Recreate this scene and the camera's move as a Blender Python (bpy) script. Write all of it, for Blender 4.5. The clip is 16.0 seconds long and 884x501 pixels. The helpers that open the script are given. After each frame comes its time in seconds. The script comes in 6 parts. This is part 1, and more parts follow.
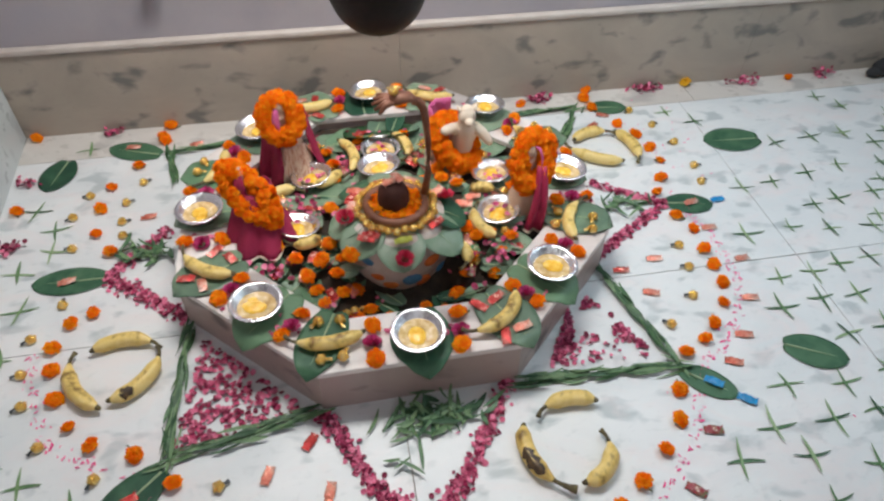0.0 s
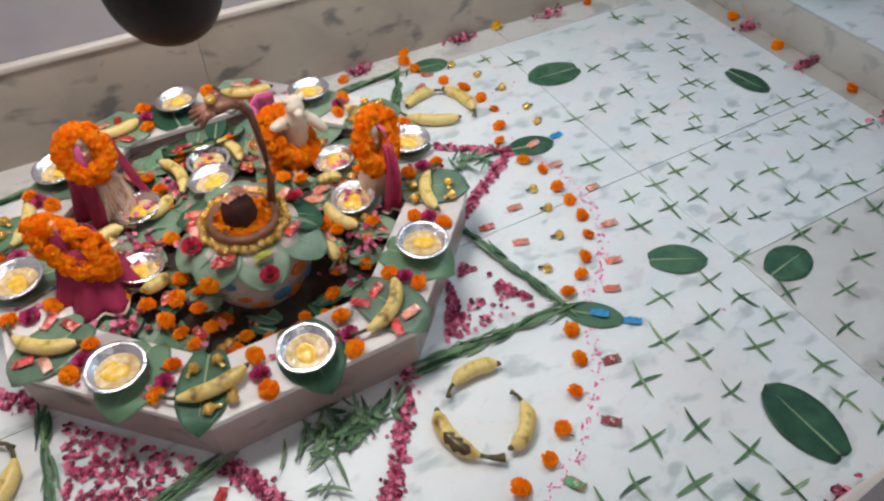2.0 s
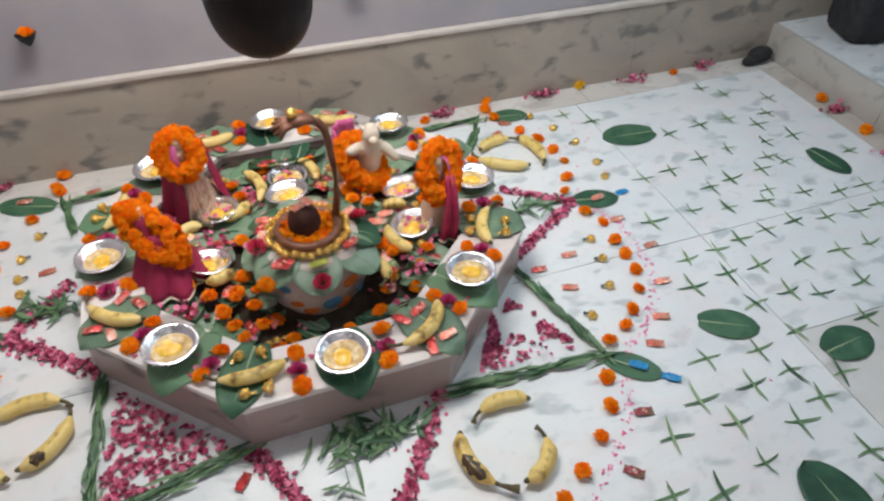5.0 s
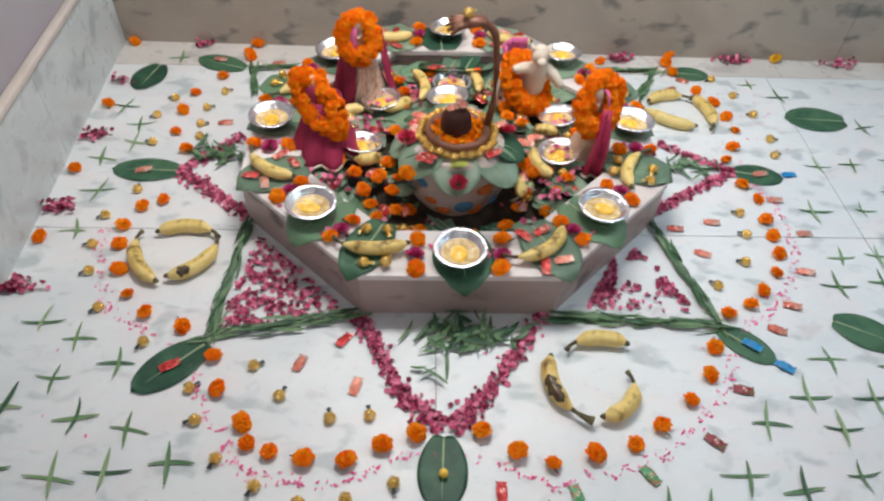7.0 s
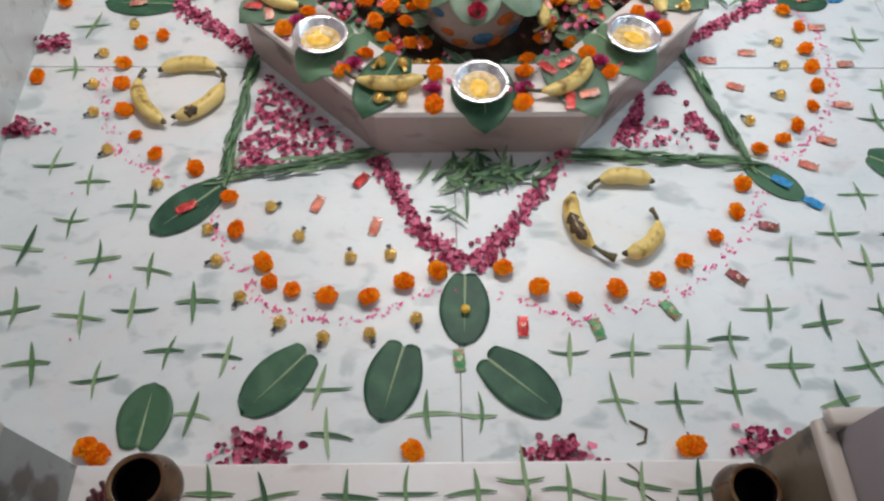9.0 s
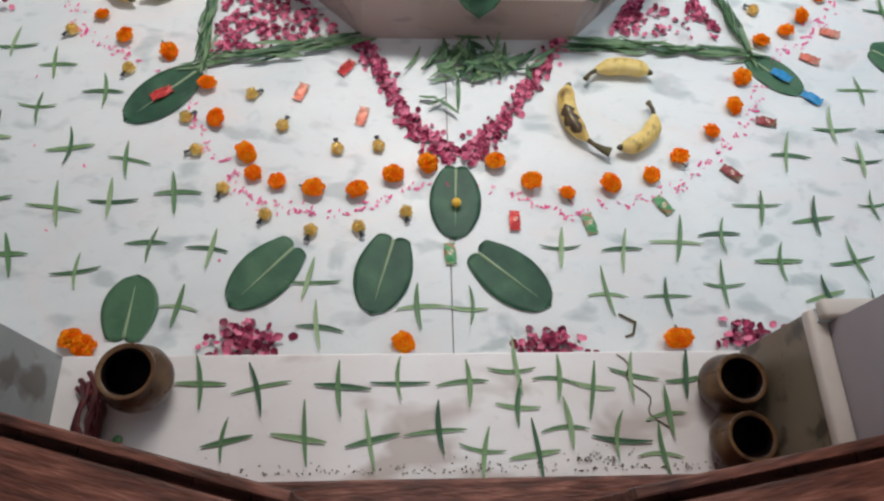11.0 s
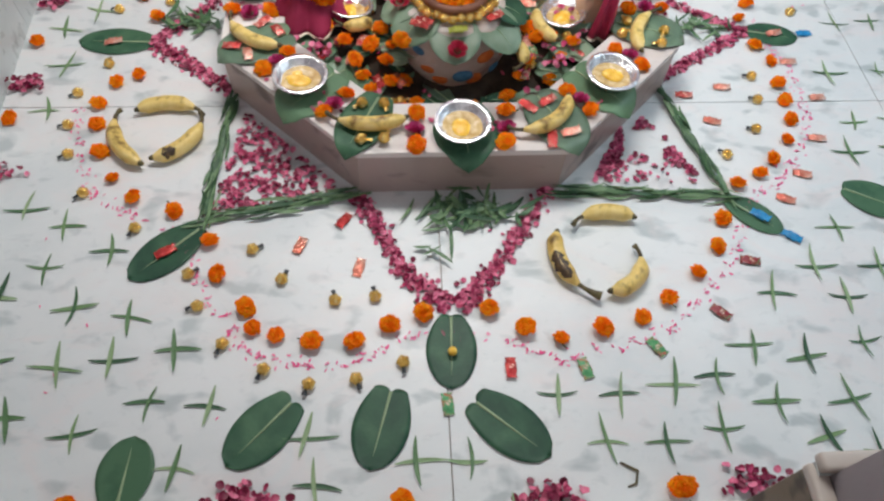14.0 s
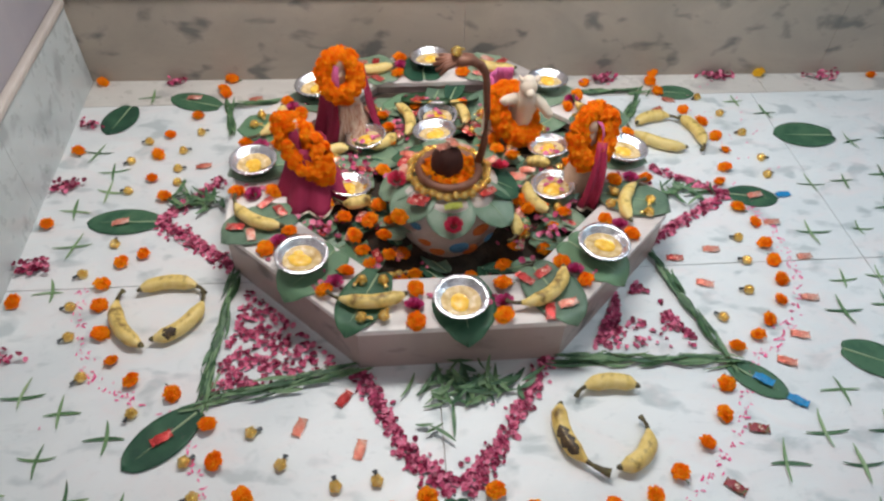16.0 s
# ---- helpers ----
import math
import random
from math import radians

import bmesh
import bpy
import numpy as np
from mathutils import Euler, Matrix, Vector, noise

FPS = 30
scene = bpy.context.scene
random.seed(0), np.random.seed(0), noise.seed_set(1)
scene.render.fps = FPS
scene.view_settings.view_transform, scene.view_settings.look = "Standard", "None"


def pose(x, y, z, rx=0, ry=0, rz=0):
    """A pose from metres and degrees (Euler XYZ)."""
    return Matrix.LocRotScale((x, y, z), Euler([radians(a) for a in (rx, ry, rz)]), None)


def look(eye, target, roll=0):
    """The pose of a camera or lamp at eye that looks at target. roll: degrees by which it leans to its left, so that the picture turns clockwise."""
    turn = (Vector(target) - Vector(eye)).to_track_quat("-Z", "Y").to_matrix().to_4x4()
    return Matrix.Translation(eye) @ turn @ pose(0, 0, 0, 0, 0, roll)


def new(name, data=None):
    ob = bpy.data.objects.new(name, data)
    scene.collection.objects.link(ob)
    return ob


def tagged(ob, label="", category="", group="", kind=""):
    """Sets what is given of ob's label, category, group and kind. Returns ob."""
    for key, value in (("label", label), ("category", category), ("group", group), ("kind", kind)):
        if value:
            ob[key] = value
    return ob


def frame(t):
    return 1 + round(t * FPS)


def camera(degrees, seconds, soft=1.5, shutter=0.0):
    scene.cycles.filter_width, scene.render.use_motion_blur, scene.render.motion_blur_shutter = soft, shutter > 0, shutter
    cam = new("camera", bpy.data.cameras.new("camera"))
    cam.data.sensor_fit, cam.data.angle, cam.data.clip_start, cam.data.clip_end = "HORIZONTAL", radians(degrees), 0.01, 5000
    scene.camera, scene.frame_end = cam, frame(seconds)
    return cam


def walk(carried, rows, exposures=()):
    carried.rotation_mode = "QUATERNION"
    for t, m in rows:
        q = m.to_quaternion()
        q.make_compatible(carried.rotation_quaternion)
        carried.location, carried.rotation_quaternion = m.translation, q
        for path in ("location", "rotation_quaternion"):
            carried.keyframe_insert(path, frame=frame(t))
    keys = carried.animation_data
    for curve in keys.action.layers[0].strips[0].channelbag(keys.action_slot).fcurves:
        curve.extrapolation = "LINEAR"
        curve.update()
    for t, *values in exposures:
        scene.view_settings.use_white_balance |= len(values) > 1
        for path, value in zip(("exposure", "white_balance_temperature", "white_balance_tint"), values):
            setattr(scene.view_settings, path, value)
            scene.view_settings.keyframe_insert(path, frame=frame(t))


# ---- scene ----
cam = camera(65.9, 16.0, soft=2.4)

PATH = [
    (0, (-0.129, -1.481, 1.405), (0.138, -0.089, -0.005), 0.8),
    (0.5, (-0.169, -1.447, 1.396), (0.219, -0.129, -0.057), 1.7),
    (1, (-0.173, -1.426, 1.401), (0.334, -0.172, -0.073), 2.7),
    (1.5, (-0.155, -1.409, 1.395), (0.446, -0.195, -0.076), 2.2),
    (2, (-0.142, -1.377, 1.393), (0.51, -0.203, -0.088), -0.3),
    (2.5, (-0.116, -1.355, 1.394), (0.579, -0.237, -0.111), -3.9),
    (3, (-0.098, -1.325, 1.388), (0.697, -0.233, -0.087), -6.3),
    (3.2, (-0.103, -1.319, 1.382), (0.717, -0.217, -0.071), -5.8),
    (5.3, (-0.107, -1.54, 1.376), (0.276, -0.122, 0.018), 1.6),
    (5.5, (-0.106, -1.556, 1.369), (0.21, -0.14, -0.008), 2.6),
    (6, (-0.095, -1.578, 1.365), (0.077, -0.122, 0.005), 3.0),
    (6.5, (-0.085, -1.6, 1.357), (0.023, -0.157, -0.024), 3.5),
    (7, (-0.091, -1.613, 1.328), (-0.026, -0.237, -0.123), 2.7),
    (7.5, (-0.091, -1.609, 1.315), (-0.04, -0.298, -0.194), 1.8),
    (8, (-0.099, -1.605, 1.299), (-0.054, -0.373, -0.276), 1.7),
    (8.5, (-0.098, -1.612, 1.282), (-0.083, -0.473, -0.363), 0.4),
    (9, (-0.113, -1.608, 1.275), (-0.073, -0.577, -0.439), 1.7),
    (9.5, (-0.113, -1.627, 1.258), (-0.061, -0.661, -0.492), 1.5),
    (9.7, (-0.15, -1.621, 1.248), (-0.072, -0.708, -0.53), 2.4),
    (11.8, (-0.112, -1.61, 1.232), (-0.01, -0.835, -0.609), 8.3),
    (12, (-0.101, -1.609, 1.237), (-0.003, -0.826, -0.601), 8.1),
    (12.5, (-0.097, -1.61, 1.239), (0.043, -0.807, -0.587), 10.2),
    (13, (-0.129, -1.591, 1.249), (-0.001, -0.73, -0.551), 7.4),
    (13.5, (-0.139, -1.573, 1.269), (-0.032, -0.611, -0.481), 5.3),
    (14, (-0.133, -1.561, 1.291), (-0.02, -0.487, -0.392), 3.9),
    (14.5, (-0.141, -1.548, 1.303), (0.017, -0.405, -0.33), 5.2),
    (15, (-0.154, -1.528, 1.316), (0.016, -0.327, -0.274), 4.6),
    (15.5, (-0.171, -1.508, 1.336), (-0.033, -0.213, -0.182), -0.2),
    (16, (-0.139, -1.492, 1.352), (-0.004, -0.112, -0.089), 1.9),
]
walk(cam, [(t, look(eye, target, roll)) for t, eye, target, roll in PATH], exposures=[(0.0, 0.05), (3.0, 0.03), (5.5, 0.10), (7.0, 0.15), (8.5, 0.08), (9.5, 0.11), (12.0, 0.23), (12.5, 0.22), (13.5, 0.14), (15.5, 0.07), (16.0, 0.07)])

# ---------------------------------------------------------------- world and light
world = bpy.data.worlds.new("sky")
scene.world = world
world.use_nodes = True
wn = world.node_tree.nodes
sky = wn.new("ShaderNodeTexSky")
sky.sky_type = "NISHITA"
sky.sun_disc = False
sky.sun_elevation = radians(40)
sky.sun_rotation = radians(200)
wn["Background"].inputs["Strength"].default_value = 0.05
world.node_tree.links.new(sky.outputs["Color"], wn["Background"].inputs["Color"])


def area_light(name, eye, target, width, height, power, colour):
    data = bpy.data.lights.new(name, "AREA")
    data.shape, data.size, data.size_y, data.energy, data.color = "RECTANGLE", width, height, power, colour
    ob = new(name, data)
    ob.matrix_world = look(eye, target)
    return ob


# daylight that comes in by the open door and by the window of the side room
area_light("door_daylight", (-0.1, -2.6, 1.75), (-0.1, 0.0, 0.6), 1.3, 1.5, 4.5, (0.97, 0.97, 0.97))
area_light("window_daylight", (2.62, -0.25, 1.55), (0.6, -0.3, 0.0), 1.3, 1.1, 4, (0.74, 0.89, 1.0))
# unseen lamps added below the ceiling to brighten the altar and east floor
area_light("ceiling_tube_light", (-0.05, 0.08, 1.88), (-0.05, 0.05, 0.0), 0.9, 0.30, 31, (0.955, 0.935, 0.91))
area_light("ceiling_tube_light_east", (1.22, -0.18, 1.50), (1.20, -0.18, 0.0), 0.7, 0.2, 7, (0.70, 0.88, 1.0))


# ---------------------------------------------------------------- materials
def material(name, colour, rough=0.6, metal=0.0, spec=0.5):
    m = bpy.data.materials.new(name)
    m.use_nodes = True
    b = m.node_tree.nodes["Principled BSDF"]
    b.inputs["Base Color"].default_value = (*colour, 1)
    b.inputs["Roughness"].default_value = rough
    b.inputs["Metallic"].default_value = metal
    b.inputs["Specular IOR Level"].default_value = spec
    return m


def varied(name, colours, scale=20.0, rough=0.6, metal=0.0, bump=0.1, bump_scale=120.0, island=0.0, per_object=0.0, detail=5.0, spec=0.5,
           stretch=(1, 1, 1), rough_var=0.1):
    """A surface whose colour wanders over the ramp `colours` by noise, with a finer relief on top."""
    m = material(name, colours[0], rough, metal, spec)
    n, l = m.node_tree.nodes, m.node_tree.links
    b = n["Principled BSDF"]
    co = n.new("ShaderNodeTexCoord")
    mp = n.new("ShaderNodeMapping")
    mp.inputs["Scale"].default_value = stretch
    l.new(co.outputs["Object"], mp.inputs["Vector"])
    no = n.new("ShaderNodeTexNoise")
    no.inputs["Scale"].default_value = scale
    no.inputs["Detail"].default_value = detail
    l.new(mp.outputs["Vector"], no.inputs["Vector"])
    value = no.outputs["Fac"]
    for amount, kind in ((island, "island"), (per_object, "object")):
        if amount:
            src = n.new("ShaderNodeNewGeometry").outputs["Random Per Island"] if kind == "island" else n.new("ShaderNodeObjectInfo").outputs["Random"]
            a = n.new("ShaderNodeMath")
            a.operation = "MULTIPLY_ADD"
            l.new(src, a.inputs[0])
            a.inputs[1].default_value = amount
            s = n.new("ShaderNodeMath")
            s.operation = "SUBTRACT"
            l.new(value, s.inputs[0])
            s.inputs[1].default_value = amount / 2
            l.new(s.outputs[0], a.inputs[2])
            value = a.outputs[0]
    ramp = n.new("ShaderNodeValToRGB")
    el = ramp.color_ramp.elements
    k = len(colours)
    while len(el) < k:
        el.new(0.5)
    for i, c in enumerate(colours):
        el[i].position = 0.28 + 0.44 * i / max(1, k - 1)
        el[i].color = (*c, 1)
    l.new(value, ramp.inputs["Fac"])
    l.new(ramp.outputs["Color"], b.inputs["Base Color"])
    n2 = n.new("ShaderNodeTexNoise")
    n2.inputs["Scale"].default_value = bump_scale
    n2.inputs["Detail"].default_value = 4
    l.new(mp.outputs["Vector"], n2.inputs["Vector"])
    bp = n.new("ShaderNodeBump")
    bp.inputs["Strength"].default_value = bump
    bp.inputs["Distance"].default_value = 0.004
    l.new(n2.outputs["Fac"], bp.inputs["Height"])
    l.new(bp.outputs["Normal"], b.inputs["Normal"])
    rr = n.new("ShaderNodeMapRange")
    rr.inputs["To Min"].default_value = max(0.03, rough - rough_var)
    rr.inputs["To Max"].default_value = min(1.0, rough + rough_var)
    l.new(n2.outputs["Fac"], rr.inputs["Value"])
    l.new(rr.outputs["Result"], b.inputs["Roughness"])
    return m


def sheer(m, amount):
    """Thin petals and leaves: part of the light passes through."""
    n, l = m.node_tree.nodes, m.node_tree.links
    b, out = n["Principled BSDF"], n["Material Output"]
    t = n.new("ShaderNodeBsdfTranslucent")
    l.new(b.inputs["Base Color"].links[0].from_socket, t.inputs["Color"])
    mix = n.new("ShaderNodeMixShader")
    mix.inputs["Fac"].default_value = amount
    l.new(b.outputs["BSDF"], mix.inputs[1])
    l.new(t.outputs["BSDF"], mix.inputs[2])
    l.new(mix.outputs["Shader"], out.inputs["Surface"])
    return m


def marble(name, base, cloud, blotch, rough=0.28, amount=0.5, blotch_scale=7.0, stain=None):
    """Polished marble: soft clouds, grey-green blotches, thin stains and a slow change from slab to slab."""
    m = material(name, base, rough)
    n, l = m.node_tree.nodes, m.node_tree.links
    b = n["Principled BSDF"]
    geo = n.new("ShaderNodeNewGeometry")
    mp = n.new("ShaderNodeMapping")
    mp.inputs["Scale"].default_value = (1.0, 1.6, 1.6)
    l.new(geo.outputs["Position"], mp.inputs["Vector"])

    def noise_node(scale, detail, rough_n=0.55, dist=0.0):
        t = n.new("ShaderNodeTexNoise")
        t.inputs["Scale"].default_value = scale
        t.inputs["Detail"].default_value = detail
        t.inputs["Roughness"].default_value = rough_n
        t.inputs["Distortion"].default_value = dist
        l.new(mp.outputs["Vector"], t.inputs["Vector"])
        return t.outputs["Fac"]

    def ramp(fac, lo, hi):
        r = n.new("ShaderNodeMapRange")
        r.inputs["From Min"].default_value, r.inputs["From Max"].default_value = lo, hi
        l.new(fac, r.inputs["Value"])
        return r.outputs["Result"]

    def mix(fac, a, c, scale=1.0):
        x = n.new("ShaderNodeMix")
        x.data_type = "RGBA"
        if scale != 1.0:
            mm = n.new("ShaderNodeMath")
            mm.operation = "MULTIPLY"
            mm.inputs[1].default_value = scale
            l.new(fac, mm.inputs[0])
            fac = mm.outputs[0]
        l.new(fac, x.inputs["Factor"])
        for key, v in (("A", a), ("B", c)):
            sock = [s for s in x.inputs if s.name == key and s.type == "RGBA"][0]
            if isinstance(v, tuple):
                sock.default_value = (*v, 1)
            else:
                l.new(v, sock)
        return [s for s in x.outputs if s.type == "RGBA"][0]

    c = mix(ramp(noise_node(2.6, 6, 0.6, 0.6), 0.4, 0.68), base, cloud)
    c = mix(ramp(noise_node(blotch_scale, 3, 0.45, 0.3), 0.57, 0.67), c, blotch, amount)
    c = mix(ramp(noise_node(38.0, 5, 0.6), 0.62, 0.8), c, tuple(0.55 * v for v in blotch), 0.22)
    if stain:  # trodden-in colour powder and dried splashes
        c = mix(ramp(noise_node(4.3, 6, 0.65, 1.2), 0.50, 0.70), c, stain, 0.55)
        c = mix(ramp(noise_node(21.0, 5, 0.6, 0.5), 0.58, 0.74), c, blotch, 0.30)
    oi = n.new("ShaderNodeObjectInfo")
    c = mix(oi.outputs["Random"], c, cloud, 0.18)
    l.new(c, b.inputs["Base Color"])
    l.new(ramp(noise_node(14, 4), 0.2, 0.8), (rr := n.new("ShaderNodeMapRange")).inputs["Value"])
    rr.inputs["To Min"].default_value, rr.inputs["To Max"].default_value = rough - 0.08, rough + 0.14
    l.new(rr.outputs["Result"], b.inputs["Roughness"])
    bp = n.new("ShaderNodeBump")
    bp.inputs["Strength"].default_value, bp.inputs["Distance"].default_value = 0.05, 0.003
    l.new(noise_node(55, 4), bp.inputs["Height"])
    l.new(bp.outputs["Normal"], b.inputs["Normal"])
    return m


M_FLOOR = marble("white_marble", (0.75, 0.77, 0.77), (0.65, 0.685, 0.695), (0.34, 0.40, 0.41), 0.40, 0.68, 9.5, (0.79, 0.69, 0.68))
M_FLOOR_EAST_DIM = marble("dimmed_white_marble", (0.66, 0.65, 0.63), (0.55, 0.53, 0.50), (0.33, 0.32, 0.31), 0.36, 0.6)
M_FLOOR_WARM = marble("warm_white_marble", (0.66, 0.63, 0.59), (0.56, 0.52, 0.48), (0.33, 0.32, 0.31), 0.28, 0.6)
M_LEAF_ALTAR = varied("leaf_grey_green", [(0.105, 0.170, 0.115), (0.165, 0.250, 0.160), (0.235, 0.315, 0.22)], 16, 0.36, bump=0.18, bump_scale=70, per_object=0.45)
M_SILL = marble("sill_marble", (0.86, 0.83, 0.82), (0.78, 0.72, 0.69), (0.42, 0.33, 0.28), 0.32, 0.7, 6.0)
# doorway reveals: soiled marble, darkened to carry the shade beside the door
M_REVEAL_SHADED = marble("shaded_olive_marble", (0.27, 0.23, 0.17), (0.19, 0.155, 0.105), (0.07, 0.055, 0.04), 0.34, 1.0, 9.0)
M_REVEAL_WEST = marble("shaded_grey_marble", (0.40, 0.43, 0.43), (0.28, 0.29, 0.28), (0.12, 0.10, 0.085), 0.34, 0.95, 8.0)
M_BORDER = marble("beige_marble", (0.58, 0.53, 0.47), (0.48, 0.42, 0.37), (0.34, 0.31, 0.29), 0.3, 0.5)
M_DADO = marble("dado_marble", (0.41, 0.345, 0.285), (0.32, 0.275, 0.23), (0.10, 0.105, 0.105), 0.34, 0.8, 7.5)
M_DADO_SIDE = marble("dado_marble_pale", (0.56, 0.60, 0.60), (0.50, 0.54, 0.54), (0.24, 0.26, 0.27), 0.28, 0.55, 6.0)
M_LEDGE_FACE = marble("ledge_face_marble", (0.50, 0.48, 0.44), (0.43, 0.40, 0.36), (0.26, 0.26, 0.26), 0.36, 0.5, 9.0)
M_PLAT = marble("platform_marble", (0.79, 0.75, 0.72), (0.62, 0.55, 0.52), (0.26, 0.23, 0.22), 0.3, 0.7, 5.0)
# pinkish stained side marble, darkened to carry the shade on these faces
M_PLAT_SIDE_SHADED = marble("shaded_side_marble", (0.43, 0.34, 0.31), (0.33, 0.25, 0.22), (0.15, 0.12, 0.11), 0.34, 1.0, 7.0)
M_PED = marble("smeared_marble", (0.66, 0.60, 0.56), (0.50, 0.38, 0.31), (0.28, 0.17, 0.13), 0.28, 0.85, 14.0)
M_TRIM = varied("trim_marble", [(0.50, 0.44, 0.39), (0.62, 0.56, 0.51)], 9, 0.35, bump=0.05)
M_OUTER_DARK = varied("outer_wall_dark", [(0.16, 0.13, 0.11), (0.22, 0.18, 0.15)], 4.0, 0.8, bump=0.1)
M_PAINT = varied("wall_paint", [(0.31, 0.29, 0.32), (0.37, 0.34, 0.36), (0.34, 0.33, 0.375)], 3.0, 0.75, bump=0.12, bump_scale=60)
M_CEIL = varied("ceiling_paint", [(0.74, 0.74, 0.72), (0.8, 0.8, 0.78)], 3.0, 0.8, bump=0.05)
M_GROUT = varied("grout", [(0.36, 0.33, 0.31), (0.46, 0.42, 0.39)], 30, 0.9)
M_WOOD = varied("brown_wood", [(0.030, 0.010, 0.007), (0.14, 0.045, 0.028), (0.32, 0.125, 0.085)], 14, 0.5, bump=0.6, bump_scale=40, stretch=(1, 6, 6))
M_LEAF = varied("leaf_green", [(0.018, 0.064, 0.038), (0.034, 0.102, 0.056), (0.066, 0.150, 0.082)], 16, 0.5, spec=0.32, bump=0.18, bump_scale=70, per_object=0.45)
M_LEAF_PALE = varied("leaf_pale", [(0.10, 0.20, 0.11), (0.14, 0.25, 0.14)], 16, 0.42, bump=0.18, bump_scale=70, per_object=0.3)
M_VEIN = varied("leaf_vein", [(0.24, 0.34, 0.19), (0.33, 0.42, 0.25)], 30, 0.5)
M_BLADE = varied("blade_green", [(0.034, 0.095, 0.045), (0.070, 0.165, 0.070), (0.13, 0.24, 0.10)], 20, 0.5, per_object=0.6, bump=0.1)
M_BLADE_PALE = varied("blade_pale", [(0.10, 0.20, 0.085), (0.18, 0.30, 0.13), (0.28, 0.39, 0.21)], 20, 0.5, per_object=0.6, bump=0.1)
M_GRASS = varied("green_strip", [(0.034, 0.090, 0.042), (0.08, 0.17, 0.075), (0.15, 0.25, 0.12)], 40, 0.5, island=0.7, bump=0.1)
M_ROSE = varied("rose_petal", [(0.20, 0.008, 0.045), (0.50, 0.040, 0.135), (0.74, 0.19, 0.31)], 60, 0.5, island=1.0, bump=0.15)
M_ROSE_RED = varied("rose_red", [(0.48, 0.015, 0.055), (0.66, 0.04, 0.10)], 60, 0.5, bump=0.15)
M_ROSE_MAGENTA = varied("rose_magenta", [(0.26, 0.010, 0.075), (0.50, 0.03, 0.16), (0.66, 0.12, 0.28)], 60, 0.5, bump=0.15)
M_PINK = varied("pink_fleck", [(0.88, 0.06, 0.28), (0.92, 0.20, 0.42)], 60, 0.7, island=0.6)
M_MARI = sheer(varied("marigold_orange", [(1.0, 0.23, 0.001), (1.0, 0.30, 0.002), (1.0, 0.41, 0.006)], 40, 0.6, island=0.8, per_object=0.3, bump=0.05, spec=0.2), 0.32)
M_MARI_Y = varied("marigold_yellow", [(0.80, 0.42, 0.01), (0.9, 0.55, 0.02)], 40, 0.55, island=0.9, bump=0.05)
M_CALYX = varied("calyx_green", [(0.06, 0.10, 0.04), (0.10, 0.15, 0.06)], 60, 0.6)
M_BANANA = varied("banana_peel", [(0.24, 0.14, 0.035), (0.72, 0.52, 0.15), (0.80, 0.61, 0.24), (0.72, 0.56, 0.21)], 34, 0.45, bump=0.08, per_object=0.22, detail=6)
M_BANANA_RIPE = varied("banana_peel_spotted", [(0.16, 0.09, 0.03), (0.62, 0.42, 0.11), (0.76, 0.56, 0.18), (0.78, 0.60, 0.22)], 26, 0.45, bump=0.1, detail=6)
M_BRUISE = varied("banana_bruise", [(0.020, 0.013, 0.009), (0.055, 0.032, 0.016), (0.16, 0.095, 0.035)], 70, 0.5, bump=0.15)
M_STEM = varied("banana_stem", [(0.05, 0.038, 0.02), (0.16, 0.13, 0.05)], 60, 0.7)
M_FOIL = varied("silver_foil", [(0.84, 0.84, 0.86), (0.94, 0.94, 0.95)], 40, 0.22, 1.0, bump=0.6, bump_scale=130)
M_GOLD = varied("gold_foil", [(0.80, 0.40, 0.06), (0.94, 0.60, 0.14), (1.0, 0.86, 0.50)], 90, 0.22, 0.75, bump=1.0, bump_scale=260)
M_BLACK_FOIL = varied("dark_foil", [(0.02, 0.022, 0.025), (0.06, 0.07, 0.08)], 90, 0.35, 0.4, bump=0.5, bump_scale=260)
M_PUDDING = varied("sweet_syrup", [(0.44, 0.26, 0.09), (0.60, 0.42, 0.19), (0.78, 0.63, 0.40)], 55, 0.12, bump=0.5, bump_scale=70)
M_PUDDING_LUMP = varied("sweet_lump", [(0.82, 0.42, 0.03), (0.90, 0.56, 0.08), (0.93, 0.68, 0.20)], 60, 0.18, bump=0.4)
M_RED_WRAP = varied("red_wrapper", [(0.45, 0.03, 0.035), (0.66, 0.07, 0.06), (0.85, 0.42, 0.34)], 90, 0.16, 0.55, bump=0.8, bump_scale=240, per_object=0.2)
M_PEACH_WRAP = varied("peach_wrapper", [(0.72, 0.15, 0.10), (0.85, 0.34, 0.24), (0.90, 0.66, 0.56)], 80, 0.16, 0.5, bump=0.8, bump_scale=240, per_object=0.2)
M_GREEN_WRAP = varied("green_wrapper", [(0.04, 0.22, 0.09), (0.12, 0.38, 0.16), (0.55, 0.1, 0.08)], 90, 0.25, bump=0.5, bump_scale=240)
M_MAROON_WRAP = varied("maroon_wrapper", [(0.18, 0.012, 0.03), (0.34, 0.05, 0.06), (0.1, 0.2, 0.08)], 90, 0.25, bump=0.5, bump_scale=240)
M_BLUE_WRAP = varied("blue_wrapper", [(0.01, 0.16, 0.42), (0.03, 0.34, 0.66)], 90, 0.25, bump=0.5, bump_scale=240)
M_LIME_WRAP = varied("lime_wrapper", [(0.32, 0.36, 0.04), (0.5, 0.5, 0.08)], 90, 0.3, bump=0.5, bump_scale=240)
M_WHITE_STRIPE = varied("wrapper_print", [(0.55, 0.24, 0.16), (0.78, 0.62, 0.50)], 260, 0.3)
